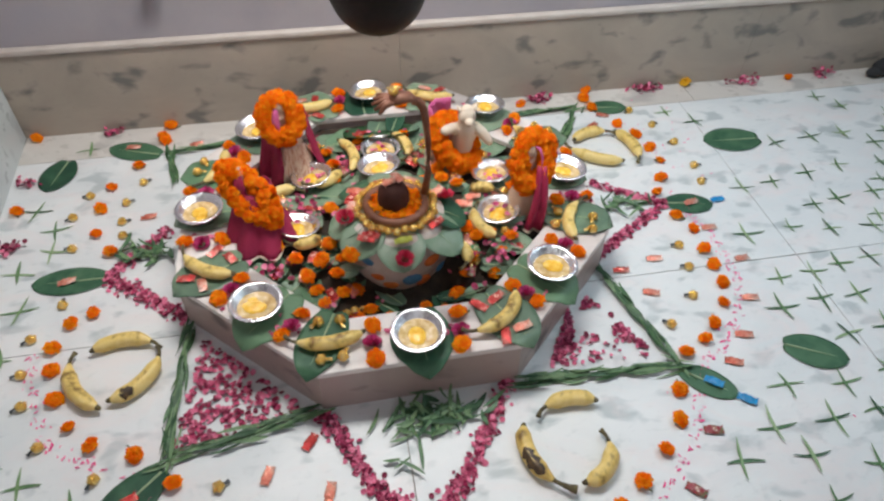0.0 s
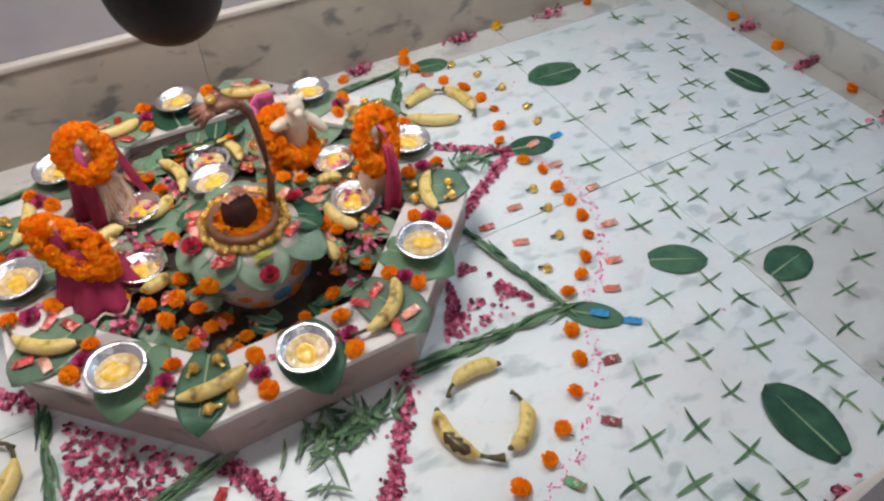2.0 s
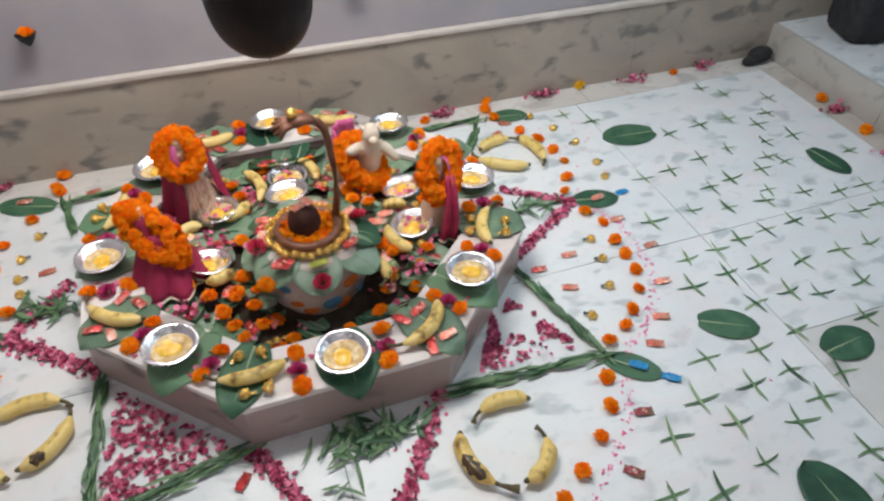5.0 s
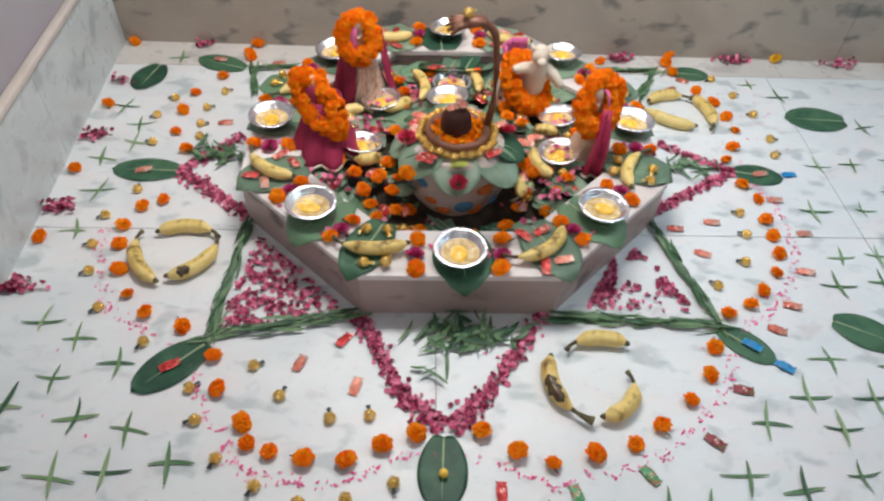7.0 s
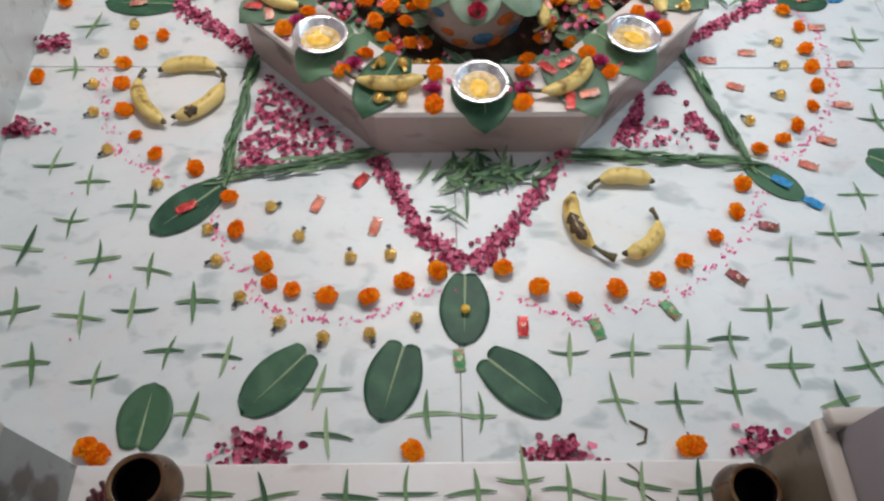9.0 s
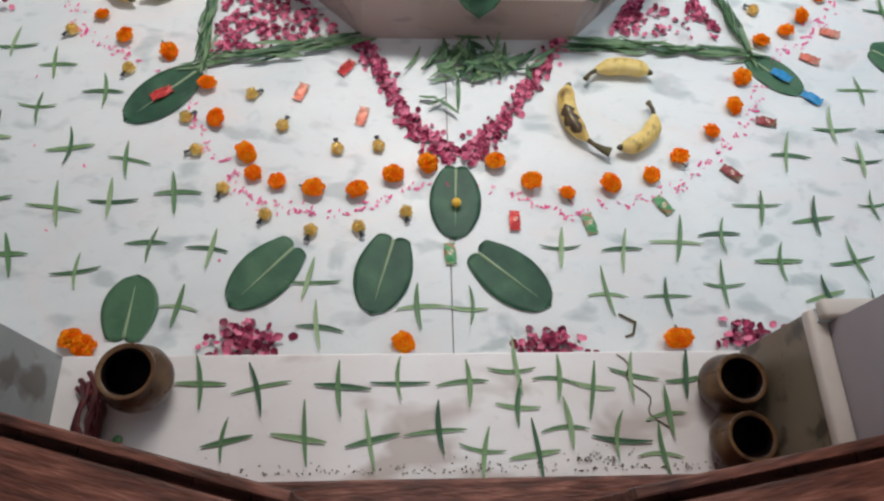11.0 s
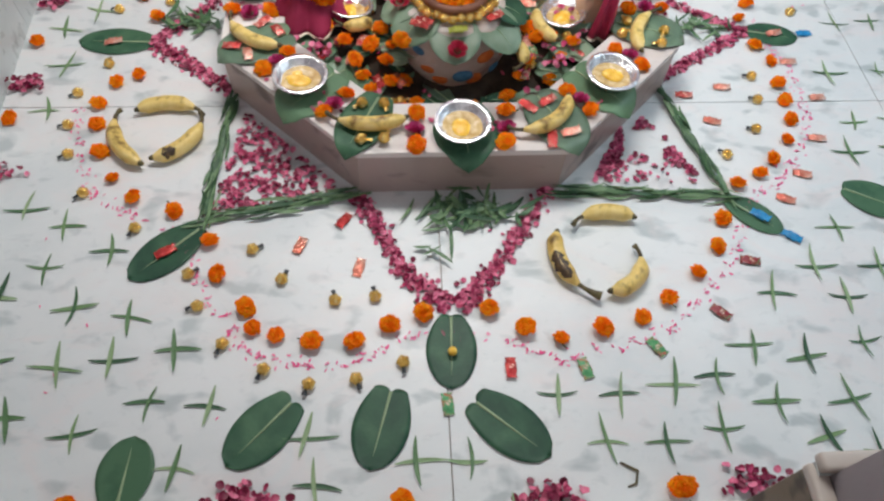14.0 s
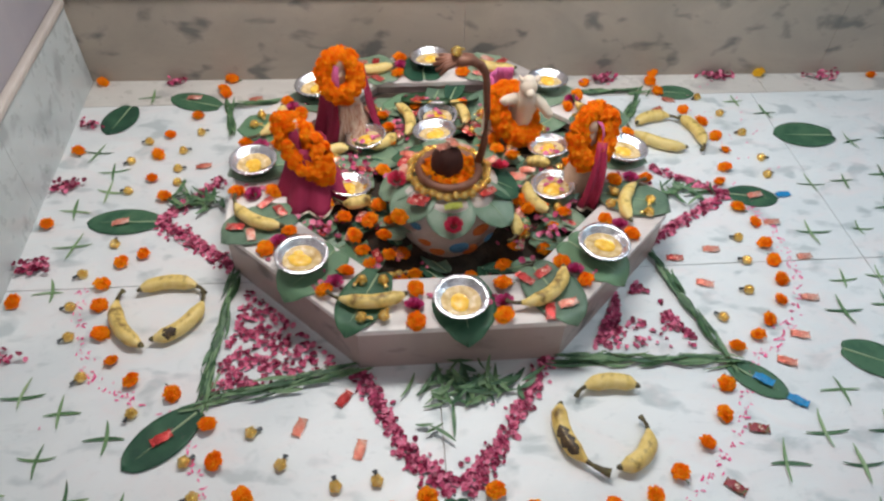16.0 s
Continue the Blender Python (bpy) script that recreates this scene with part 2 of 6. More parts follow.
M_CLAY = varied("fired_clay", [(0.030, 0.014, 0.008), (0.12, 0.060, 0.026), (0.24, 0.14, 0.062)], 18, 0.30, bump=0.2, bump_scale=50)
M_CLAY_DARK = varied("dark_clay", [(0.006, 0.004, 0.004), (0.019, 0.009, 0.009)], 14, 0.5, bump=0.25, bump_scale=50, spec=0.25)
M_STONE_DARK = varied("dark_brown_stone", [(0.040, 0.014, 0.011), (0.080, 0.028, 0.020)], 24, 0.7, bump=0.3, bump_scale=90, spec=0.2)
M_COPPER = varied("brown_copper", [(0.15, 0.055, 0.032), (0.26, 0.11, 0.065)], 30, 0.42, 0.25, bump=0.15)
M_PLASTER = varied("painted_plaster", [(0.50, 0.32, 0.22), (0.64, 0.45, 0.32), (0.70, 0.54, 0.40)], 14, 0.55, bump=0.12)
M_CREAM = varied("cream_plaster", [(0.68, 0.56, 0.44), (0.76, 0.66, 0.54)], 14, 0.5, bump=0.12)
M_THREAD = varied("dark_red_thread", [(0.035, 0.004, 0.006), (0.12, 0.010, 0.014)], 60, 0.4, bump=0.5, bump_scale=500)
M_MAROON = varied("maroon_cloth", [(0.25, 0.008, 0.045), (0.37, 0.018, 0.075)], 22, 0.75, bump=0.4, bump_scale=420)
M_BROWN_CLOTH = varied("brown_cloth", [(0.50, 0.20, 0.14), (0.68, 0.48, 0.36), (0.80, 0.68, 0.56)], 60, 0.6, bump=0.4, bump_scale=420, stretch=(3, 3, 0.4))
M_CRIMSON = varied("crimson_cloth", [(0.34, 0.012, 0.055), (0.46, 0.025, 0.09)], 22, 0.6, bump=0.4, bump_scale=420)
M_PINK_CLOTH = varied("pink_cloth", [(0.62, 0.09, 0.28), (0.76, 0.19, 0.40)], 22, 0.7, bump=0.4, bump_scale=420)
M_GILT = varied("gilt_thread", [(0.62, 0.50, 0.36), (0.80, 0.72, 0.60)], 80, 0.4, 0.3, bump=0.5)
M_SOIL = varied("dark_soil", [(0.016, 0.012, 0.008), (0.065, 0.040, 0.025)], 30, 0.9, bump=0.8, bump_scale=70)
M_ROPE = varied("jute_string", [(0.20, 0.15, 0.09), (0.30, 0.24, 0.16)], 120, 0.9, bump=0.5)
M_TEAL = varied("teal_plastic", [(0.03, 0.26, 0.36), (0.06, 0.36, 0.46)], 8, 0.3)
M_BLACK = varied("black_fabric", [(0.010, 0.010, 0.011), (0.030, 0.030, 0.033)], 30, 0.8, bump=0.5)
M_ORANGE_DAB = varied("saffron_paste", [(0.62, 0.12, 0.02), (0.74, 0.22, 0.05)], 60, 0.7, bump=0.3)
M_BLUE_DAB = varied("blue_paste", [(0.05, 0.18, 0.32), (0.10, 0.28, 0.45)], 60, 0.7, bump=0.3)
M_GLASS = material("clear_glass", (0.9, 0.95, 0.95), 0.05)
M_GLASS.node_tree.nodes["Principled BSDF"].inputs["Transmission Weight"].default_value = 0.9


# ---------------------------------------------------------------- mesh tools
def mesh(name, verts, faces, smooth=True):
    me = bpy.data.meshes.new(name)
    me.from_pydata([tuple(v) for v in verts], [], faces)
    me.update()
    if smooth:
        me.polygons.foreach_set("use_smooth", [True] * len(me.polygons))
    return me


def obj(name, me, mat, parent=None, label="", at=None):
    if not me.materials:
        me.materials.append(mat)
    ob = new(name, me)
    if parent is not None:
        ob.parent = parent
    if at is not None:
        ob.matrix_basis = at
    if label:
        tagged(ob, label)
    return ob


def join(*pieces):
    verts, faces = [], []
    for v, f in pieces:
        k = len(verts)
        verts += [tuple(p) for p in v]
        faces += [tuple(i + k for i in q) for q in f]
    return verts, faces


def moved(piece, m):
    return [m @ Vector(p) for p in piece[0]], piece[1]


def box(x0, y0, z0, x1, y1, z1, bevel=0.0):
    bm = bmesh.new()
    bmesh.ops.create_cube(bm, size=1)
    for v in bm.verts:
        v.co = ((x0 + x1) / 2 + v.co.x * (x1 - x0), (y0 + y1) / 2 + v.co.y * (y1 - y0), (z0 + z1) / 2 + v.co.z * (z1 - z0))
    if bevel:
        bmesh.ops.bevel(bm, geom=bm.edges[:], offset=bevel, segments=2, profile=0.6, affect="EDGES")
    bm.verts.index_update()
    out = [tuple(v.co) for v in bm.verts], [tuple(v.index for v in f.verts) for f in bm.faces]
    bm.free()
    return out


def lathe(profile, seg=24, ripple=None, start=0.0, sweep=2 * math.pi):
    """Turns (radius, height) rows round z; ripple(angle, row) scales the radius."""
    closed = abs(sweep - 2 * math.pi) < 1e-6
    n = seg if closed else seg + 1
    verts, faces = [], []
    for i, (r, z) in enumerate(profile):
        for j in range(n):
            a = start + sweep * j / seg
            k = ripple(a, i) if ripple else 1.0
            verts.append((r * k * math.cos(a), r * k * math.sin(a), z))
    for i in range(len(profile) - 1):
        for j in range(seg):
            j2 = (j + 1) % n
            faces.append((i * n + j, i * n + j2, (i + 1) * n + j2, (i + 1) * n + j))
    return verts, faces


def tube(points, radii, seg=8, flat=1.0, caps=True):
    pts = [Vector(p) for p in points]
    verts, faces = [], []
    up = Vector((0, 0, 1))
    for i, p in enumerate(pts):
        d = (pts[min(i + 1, len(pts) - 1)] - pts[max(i - 1, 0)]).normalized()
        side = d.cross(up)
        side = side.normalized() if side.length > 1e-3 else Vector((1, 0, 0))
        other = side.cross(d).normalized()
        for j in range(seg):
            a = 2 * math.pi * j / seg
            verts.append(p + radii[i] * (math.cos(a) * side + flat * math.sin(a) * other))
    for i in range(len(pts) - 1):
        for j in range(seg):
            j2 = (j + 1) % seg
            faces.append((i * seg + j, i * seg + j2, (i + 1) * seg + j2, (i + 1) * seg + j))
    if caps:
        faces.append(tuple(range(seg))[::-1])
        faces.append(tuple((len(pts) - 1) * seg + j for j in range(seg)))
    return verts, faces


def ball(r, seg=12, rings=8, sx=1.0, sy=1.0, sz=1.0, at=(0, 0, 0)):
    prof = [(max(1e-4, r * math.sin(math.pi * i / rings)), -r * math.cos(math.pi * i / rings)) for i in range(rings + 1)]
    v, f = lathe(prof, seg)
    return [(x * sx + at[0], y * sy + at[1], z * sz + at[2]) for x, y, z in v], f


def thing(name, label, category, at, group=""):
    ob = new(name)
    ob.empty_display_size = 0.02
    ob.matrix_basis = at
    return tagged(ob, label, category, group)


def spread(seed, n):
    r = random.Random(seed)
    return [r.random() for _ in range(n)]


# ---------------------------------------------------------------- the room
X_W, X_E, X_FAR = -1.18, 2.125, 2.77
Y_F = -1.312
TILT = math.atan(-0.015)


def y_back(x):
    return 0.693 - 0.015 * (x - X_W)


DADO = 0.31
ROOM_H = 2.6
floor = tagged(obj("floor", mesh("floor", *box(X_W - 0.2, -3.2, -0.06, X_FAR + 0.1, 0.95, -0.006), False), M_GROUT), "white marble slab floor with grey clouds", "floor", kind="structure")


def slab(x0, y0, x1, y1, mat):
    g = 0.0012
    me = mesh("floor_slab", *box(x0 + g, y0 + g, -0.02, x1 - g, y1 - g, 0.0, 0.0008), False)
    return obj("floor_slab", me, mat, floor)


for x0, x1 in ((X_W, -0.051), (-0.051, 1.157)):
    for y0, y1 in ((-1.32, -0.285), (-0.285, 0.535)):
        slab(x0, y0, x1, y1, M_FLOOR)
# same white marble, toned down in colour where the light falls off
slab(1.157, -1.32, 2.027, -0.70, M_FLOOR_EAST_DIM)
slab(1.157, -0.70, 2.027, -0.285, M_FLOOR)
slab(1.157, -0.285, 2.027, 0.535, M_FLOOR)
for x0, x1 in ((X_W, 0.10), (0.10, 1.22), (1.22, X_E)):
    slab(x0, 0.535, x1, 0.72, M_FLOOR_WARM)
for y0, y1 in ((-1.32, -0.60), (-0.60, 0.535)):
    slab(2.027, y0, X_E, y1, M_BORDER)


def wall(name, piece, mat, label):
    return tagged(obj(name, mesh(name, *piece, False), mat), label, "wall", kind="structure")


def dado(name, length, height, at, mat, panels, cap=True):
    """Marble skirting panels with a rounded marble lip on top; local x runs along the wall, -y into the room."""
    root = thing(name, "veined marble dado panels under a rounded marble lip", "dado", at)
    root["kind"] = "structure"
    step = length / panels
    for k in range(panels):
        obj("panel", mesh("panel", *box(k * step + 0.0005, 0.0, 0.0, (k + 1) * step - 0.0005, 0.02, height, 0.0006), False), mat, root)
    if cap:
        obj("lip", mesh("lip", *box(0, -0.009, height, length, 0.019, height + 0.022, 0.006)), M_TRIM, root)
    return root


back_len = (X_E - X_W + 0.7) / math.cos(TILT)
back = Matrix.Translation((X_W - 0.03, y_back(X_W), 0)) @ Matrix.Rotation(TILT, 4, "Z")
w = wall("wall_north", box(-0.2, 0.02, 0.0, back_len + 0.3, 0.16, ROOM_H), M_PAINT, "pale lilac painted wall over a marble dado")
w.matrix_basis = back
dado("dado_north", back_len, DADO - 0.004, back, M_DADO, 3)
west = Matrix.Translation((-1.083, -1.33, 0)) @ Matrix.Rotation(radians(92.8), 4, "Z")
w = wall("wall_west", box(-0.25, 0.02, 0, 2.03, 0.16, ROOM_H), M_PAINT, "pale lilac painted wall over a marble dado")
w.matrix_basis = west
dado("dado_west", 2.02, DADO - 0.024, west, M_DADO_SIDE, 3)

# doorway in the front wall, with marble-lined reveals
DX0, DX1, DY = -0.72, 0.458, -1.533
for name, x0, x1 in (("wall_south_west", X_W - 0.16, DX0 - 0.02), ("wall_south_east", DX1 + 0.02, X_FAR + 0.1)):
    wall(name, box(x0, DY, 0, x1, Y_F - 0.02, ROOM_H), M_PAINT, "pale lilac painted wall beside the doorway")
wall("wall_south_lintel", box(DX0 - 0.02, DY, 2.1, DX1 + 0.02, Y_F - 0.02, ROOM_H), M_PAINT, "pale painted wall above the doorway")
dado("dado_south_east", X_E - DX1, DADO, Matrix.Translation((X_E, Y_F, 0)) @ Matrix.Rotation(radians(180), 4, "Z"), M_DADO_SIDE, 2)
dado("dado_south_west", DX0 + 1.09, DADO, Matrix.Translation((DX0, Y_F, 0)) @ Matrix.Rotation(radians(180), 4, "Z"), M_DADO_SIDE, 1)
dado("dado_reveal_east", Y_F - DY, DADO - 0.026, Matrix.Translation((DX1, Y_F, 0)) @ Matrix.Rotation(radians(-90), 4, "Z"), M_REVEAL_SHADED, 1)
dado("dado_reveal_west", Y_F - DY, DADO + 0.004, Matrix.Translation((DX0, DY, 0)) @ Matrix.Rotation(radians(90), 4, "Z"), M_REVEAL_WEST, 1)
SILL = 0.07
sill = tagged(obj("door_sill", mesh("door_sill", *box(DX0, DY, -0.005, DX1, Y_F, SILL, 0.003), False), M_SILL), "raised white marble door sill", "sill", kind="structure")
threshold = tagged(obj("threshold", mesh("threshold", *box(DX0, DY - 0.10, -0.005, DX1, DY + 0.012, SILL + 0.008, 0.006), False), M_WOOD), "worn brown wooden threshold", "threshold", kind="structure")
for name, x0, x1 in (("door_post_west", DX0, -0.60), ("door_post_east", 0.425, DX1)):
    tagged(obj(name, mesh(name, *box(x0, DY - 0.11, SILL, x1, DY - 0.03, 2.1, 0.004), False), M_WOOD), "dark reddish-brown wooden door post", "door frame", kind="structure")
# unseen walls added outside the door, dark so little light bounces back
wall("outer_wall_west", box(-1.4, -3.2, 0, -1.25, DY, ROOM_H), M_OUTER_DARK, "unseen dark brown wall closing the space outside the door")
wall("outer_wall_east", box(X_FAR - 0.05, -3.2, 0, X_FAR + 0.1, DY, ROOM_H), M_OUTER_DARK, "unseen dark brown wall closing the space outside the door")

# raised ledge along the east side and the wall behind it
LEDGE = 0.145
ledge = tagged(obj("ledge", mesh("ledge", *box(X_E + 0.02, Y_F, 0, X_FAR, 0.9, LEDGE - 0.004), False), M_FLOOR), "white marble ledge along the side of the room", "ledge", kind="structure")
dado("dado_ledge", 2.0, LEDGE - 0.004, Matrix.Translation((X_E, 0.69, 0)) @ Matrix.Rotation(radians(-90), 4, "Z"), M_LEDGE_FACE, 3, cap=False)
for name, piece in (("wall_east_low", box(X_FAR, Y_F - 0.02, 0, X_FAR + 0.1, 0.9, 0.95)), ("wall_east_high", box(X_FAR, Y_F - 0.02, 2.15, X_FAR + 0.1, 0.9, ROOM_H)),
                    ("wall_east_near", box(X_FAR, Y_F - 0.02, 0.95, X_FAR + 0.1, -0.95, 2.15)), ("wall_east_back", box(X_FAR, 0.45, 0.95, X_FAR + 0.1, 0.9, 2.15))):
    wall(name, piece, M_PAINT, "pale painted wall beside the window")
tagged(obj("ceiling", mesh("ceiling", *box(-1.4, -3.2, ROOM_H, X_FAR + 0.1, 0.95, ROOM_H + 0.1), False), M_CEIL), "plain white ceiling", "ceiling", kind="structure")


# ---------------------------------------------------------------- octagonal platform
PLAT_H, APO, APO_IN = 0.143, 0.567, 0.426
PLAT_TURN = radians(0.4)
PIT_Z = 0.102


def octagon(apothem, z, turn=0.0):
    r = apothem / math.cos(math.pi / 8)
    return [(r * math.cos(turn + math.pi / 8 + k * math.pi / 4), r * math.sin(turn + math.pi / 8 + k * math.pi / 4), z) for k in range(8)]


platform = thing("platform", "octagonal marble altar platform with a sunken middle", "platform", Matrix.Rotation(PLAT_TURN, 4, "Z"))
for k in range(8):
    # each side of the ring: an outer face, a top and an inner face, mitred at the corners
    o0, i0 = octagon(APO, 0), octagon(APO_IN, 0)
    a, b = k, (k + 1) % 8
    rim = []
    for zz in (0.0, PLAT_H - 0.018):
        rim += [(*o0[a][:2], zz), (*o0[b][:2], zz), (*i0[b][:2], zz), (*i0[a][:2], zz)]
    faces = [(0, 1, 5, 4), (1, 2, 6, 5), (2, 3, 7, 6), (3, 0, 4, 7), (4, 5, 6, 7)]
    obj("side_block", mesh("side_block", rim, faces, False), M_PLAT_SIDE_SHADED, platform)
    o1, i1 = octagon(APO + 0.004, 0), octagon(APO_IN - 0.005, 0)
    bm = bmesh.new()
    vs = []
    for zz in (PLAT_H - 0.017, PLAT_H):
        vs += [bm.verts.new((*p[:2], zz)) for p in (o1[a], o1[b], i1[b], i1[a])]
    for q in ((3, 2, 1, 0), (4, 5, 6, 7), (0, 1, 5, 4), (1, 2, 6, 5), (2, 3, 7, 6), (3, 0, 4, 7)):
        bm.faces.new([vs[i] for i in q])
    bmesh.ops.bevel(bm, geom=bm.edges[:], offset=0.0015, segments=1, affect="EDGES")
    me = bpy.data.meshes.new("top_slab")
    bm.to_mesh(me)
    bm.free()
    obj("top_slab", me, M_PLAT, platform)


def bed(x, y):
    """Height of the litter in the sunken middle: heaped behind, low in front of the pedestal."""
    u = min(1.0, max(0.0, (y + 0.31) / 0.17))
    w = min(1.0, max(0.0, (abs(x - 0.006) - 0.11) / 0.09))
    low = 0.022 + 0.042 * w * w * (3 - 2 * w)
    return low + (PIT_Z - low) * u * u * (3 - 2 * u)


pit_v, pit_f = [(0, 0, bed(0, 0))], []
for i in range(1, 19):
    for j in range(48):
        ang = 2 * math.pi * j / 48
        edge = (APO_IN + 0.004) / math.cos((ang + math.pi / 8) % (math.pi / 4) - math.pi / 8)
        px, py = edge * i / 18 * math.cos(ang), edge * i / 18 * math.sin(ang)
        pit_v.append((px, py, bed(px, py) + (0.006 * noise.noise((px * 22, py * 22, 0)) if i < 18 else 0)))
        j2 = (j + 1) % 48
        if i == 1:
            pit_f.append((0, 1 + j, 1 + j2))
        else:
            pit_f.append((1 + (i - 2) * 48 + j, 1 + (i - 1) * 48 + j, 1 + (i - 1) * 48 + j2, 1 + (i - 2) * 48 + j2))
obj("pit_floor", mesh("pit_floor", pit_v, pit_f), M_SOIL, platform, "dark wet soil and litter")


def on_rim(angle_deg, radius, z=PLAT_H, turn=0.0):
    a = radians(angle_deg) + PLAT_TURN
    return Matrix.Translation((radius * math.cos(a), radius * math.sin(a), z)) @ Matrix.Rotation(a + turn, 4, "Z")


# ---------------------------------------------------------------- kinds of things
def leaf_piece(length, width, cup=0.10, sag=0.0, tip=1.0, rows=16, notch=0.0, wave=0.0, bow=0.5):
    """Blade of a broad leaf: the stalk end at the origin, the tip towards +x."""
    verts, faces = [], []
    cols = 11
    base = 0.02 + min(0.14, notch * 3.4)
    for i in range(rows + 1):
        u = i / rows
        half = width / 2 * max(0.0, math.sin(math.pi * (base + (1 - base) * u ** ((1.0 + base) * tip)))) ** 0.52
        for j in range(cols):
            v = j / (cols - 1) * 2 - 1
            back_lobe = -notch * length * (1 - (2 * abs(v) - 1) ** 2) * max(0.0, 1 - u * 5) + notch * length * max(0.0, 1 - abs(v) * 4) * max(0.0, 1 - 4 * u)
            z = cup * width * v * v - sag * length * max(0.0, u - bow) ** 1.5 + wave * math.sin(9 * u + 3 * v) * abs(v)
            verts.append((u * length + back_lobe, v * half, z + 0.0015))
    for i in range(rows):
        for j in range(cols - 1):
            p = i * cols + j
            faces.append((p, p + cols, p + cols + 1, p + 1))
    return verts, faces


def vein_piece(length, width, cup=0.10, sag=0.0, rows=12, bow=0.5):
    pts = [(length * (0.03 + 0.80 * i / rows), 0, -sag * length * max(0.0, 0.03 + 0.80 * i / rows - bow) ** 1.5 + 0.0021) for i in range(rows + 1)]
    return tube(pts, [0.0032 * (1 - i / rows) ** 0.8 + 0.0003 for i in range(rows + 1)], 6, 0.5)


def make_leaf(name, length, width, at, mat, label, cup=0.05, sag=0.0, tip=1.0, notch=0.02, wave=0.0, group="", bow=0.5):
    root = thing(name, label, "leaf", at, group)
    blade = obj("blade", mesh("blade", *leaf_piece(length, width, cup, sag, tip, notch=notch, wave=wave, bow=bow)), mat, root)
    sol = blade.modifiers.new("thick", "SOLIDIFY")
    sol.thickness, sol.offset = 0.0008, -1
    obj("midrib", mesh("midrib", *vein_piece(length, width, cup, sag, bow=bow)), M_VEIN, root, "pale green midrib")
    return root


def marigold_meshes(r, seed, n=70, rag=1.0):
    rnd = random.Random(seed)
    verts, faces = [], []
    for i in range(n):
        h = 1 - (i + 0.5) / n * 1.15
        a = i * 2.39996 + rnd.uniform(-0.2, 0.2)
        s = math.sqrt(max(0.0, 1 - h * h))
        d = Vector((s * math.cos(a), s * math.sin(a), h))
        side = d.cross(Vector((0, 0, 1)))
        side = side.normalized() if side.length > 0.05 else Vector((1, 0, 0))
        out = (d + Vector((0, 0, 0.25)) + Vector([rnd.uniform(-0.25, 0.25) for _ in range(3)])).normalized()
        base = Vector((d.x * r * 0.45, d.y * r * 0.45, r * 0.42 + d.z * r * 0.30))
        length, wid = r * rnd.uniform(0.46, 0.58) * rnd.uniform(1.0, rag), r * rnd.uniform(0.30, 0.40) / rag ** 0.5
        up = side.cross(out).normalized()
        k = len(verts)
        mid = base + out * length * 0.6
        end = base + out * length
        verts += [base - side * wid * 0.4, base + side * wid * 0.4, mid + side * wid + up * wid * 0.3, mid - side * wid + up * wid * 0.3,
                  end + side * wid * 0.7 - up * wid * 0.3, end - side * wid * 0.7 - up * wid * 0.3, end + up * wid * 0.35]
        faces += [(k, k + 1, k + 2, k + 3), (k + 3, k + 2, k + 4, k + 6), (k + 3, k + 6, k + 5)]
    core = ball(r * (0.82 if rag < 1.38 else 0.76), 12, 8, 1, 1, 0.80, (0, 0, r * 0.42))
    petals = mesh("petals", *join((verts, faces), core), False)
    calyx = mesh("calyx", *lathe([(0.001, 0.0), (r * 0.30, r * 0.02), (r * 0.42, r * 0.26), (r * 0.30, r * 0.40)], 9))
    return petals, calyx


GARLAND_FLOWER = [marigold_meshes(0.0172, 15, 74, 1.35)[0], marigold_meshes(0.0156, 16, 66, 1.4)[0]]
for petals in GARLAND_FLOWER:
    petals.materials.append(M_MARI)
MARI = [marigold_meshes(0.024, 5, 80, 1.4), marigold_meshes(0.0215, 6, 74, 1.45), marigold_meshes(0.019, 7, 64, 1.5), marigold_meshes(0.017, 8, 56, 1.5)]
for petals, calyx in MARI:
    petals.materials.append(M_MARI)
    calyx.materials.append(M_CALYX)


def marigold(x, y, z, size, seed, group="marigolds on the floor", label="orange marigold head lying on white marble"):
    rnd = random.Random(seed)
    tilt = Euler((rnd.uniform(-0.5, 0.5), rnd.uniform(-0.5, 0.5), rnd.uniform(0, 6.28)))
    root = thing("marigold", label, "flower", Matrix.LocRotScale((x, y, z), tilt, (rnd.uniform(0.82, 0.96), rnd.uniform(0.80, 0.94), rnd.uniform(0.70, 0.85))), group)
    obj("petals", MARI[size][0], M_MARI, root)
    calyx = obj("calyx", MARI[size][1], M_CALYX, root, "green calyx")
    if seed % 3 == 0:
        r = (0.024, 0.0215, 0.019, 0.017)[size]
        obj("stalk", mesh("stalk", *tube([(0, 0, r * 0.2), (r * 0.9, 0.1 * r, r * 0.12), (r * 1.45, 0.3 * r, r * 0.2)], [0.003, 0.0026, 0.0022], 6)), M_CALYX, calyx, "short green stalk")
    return root


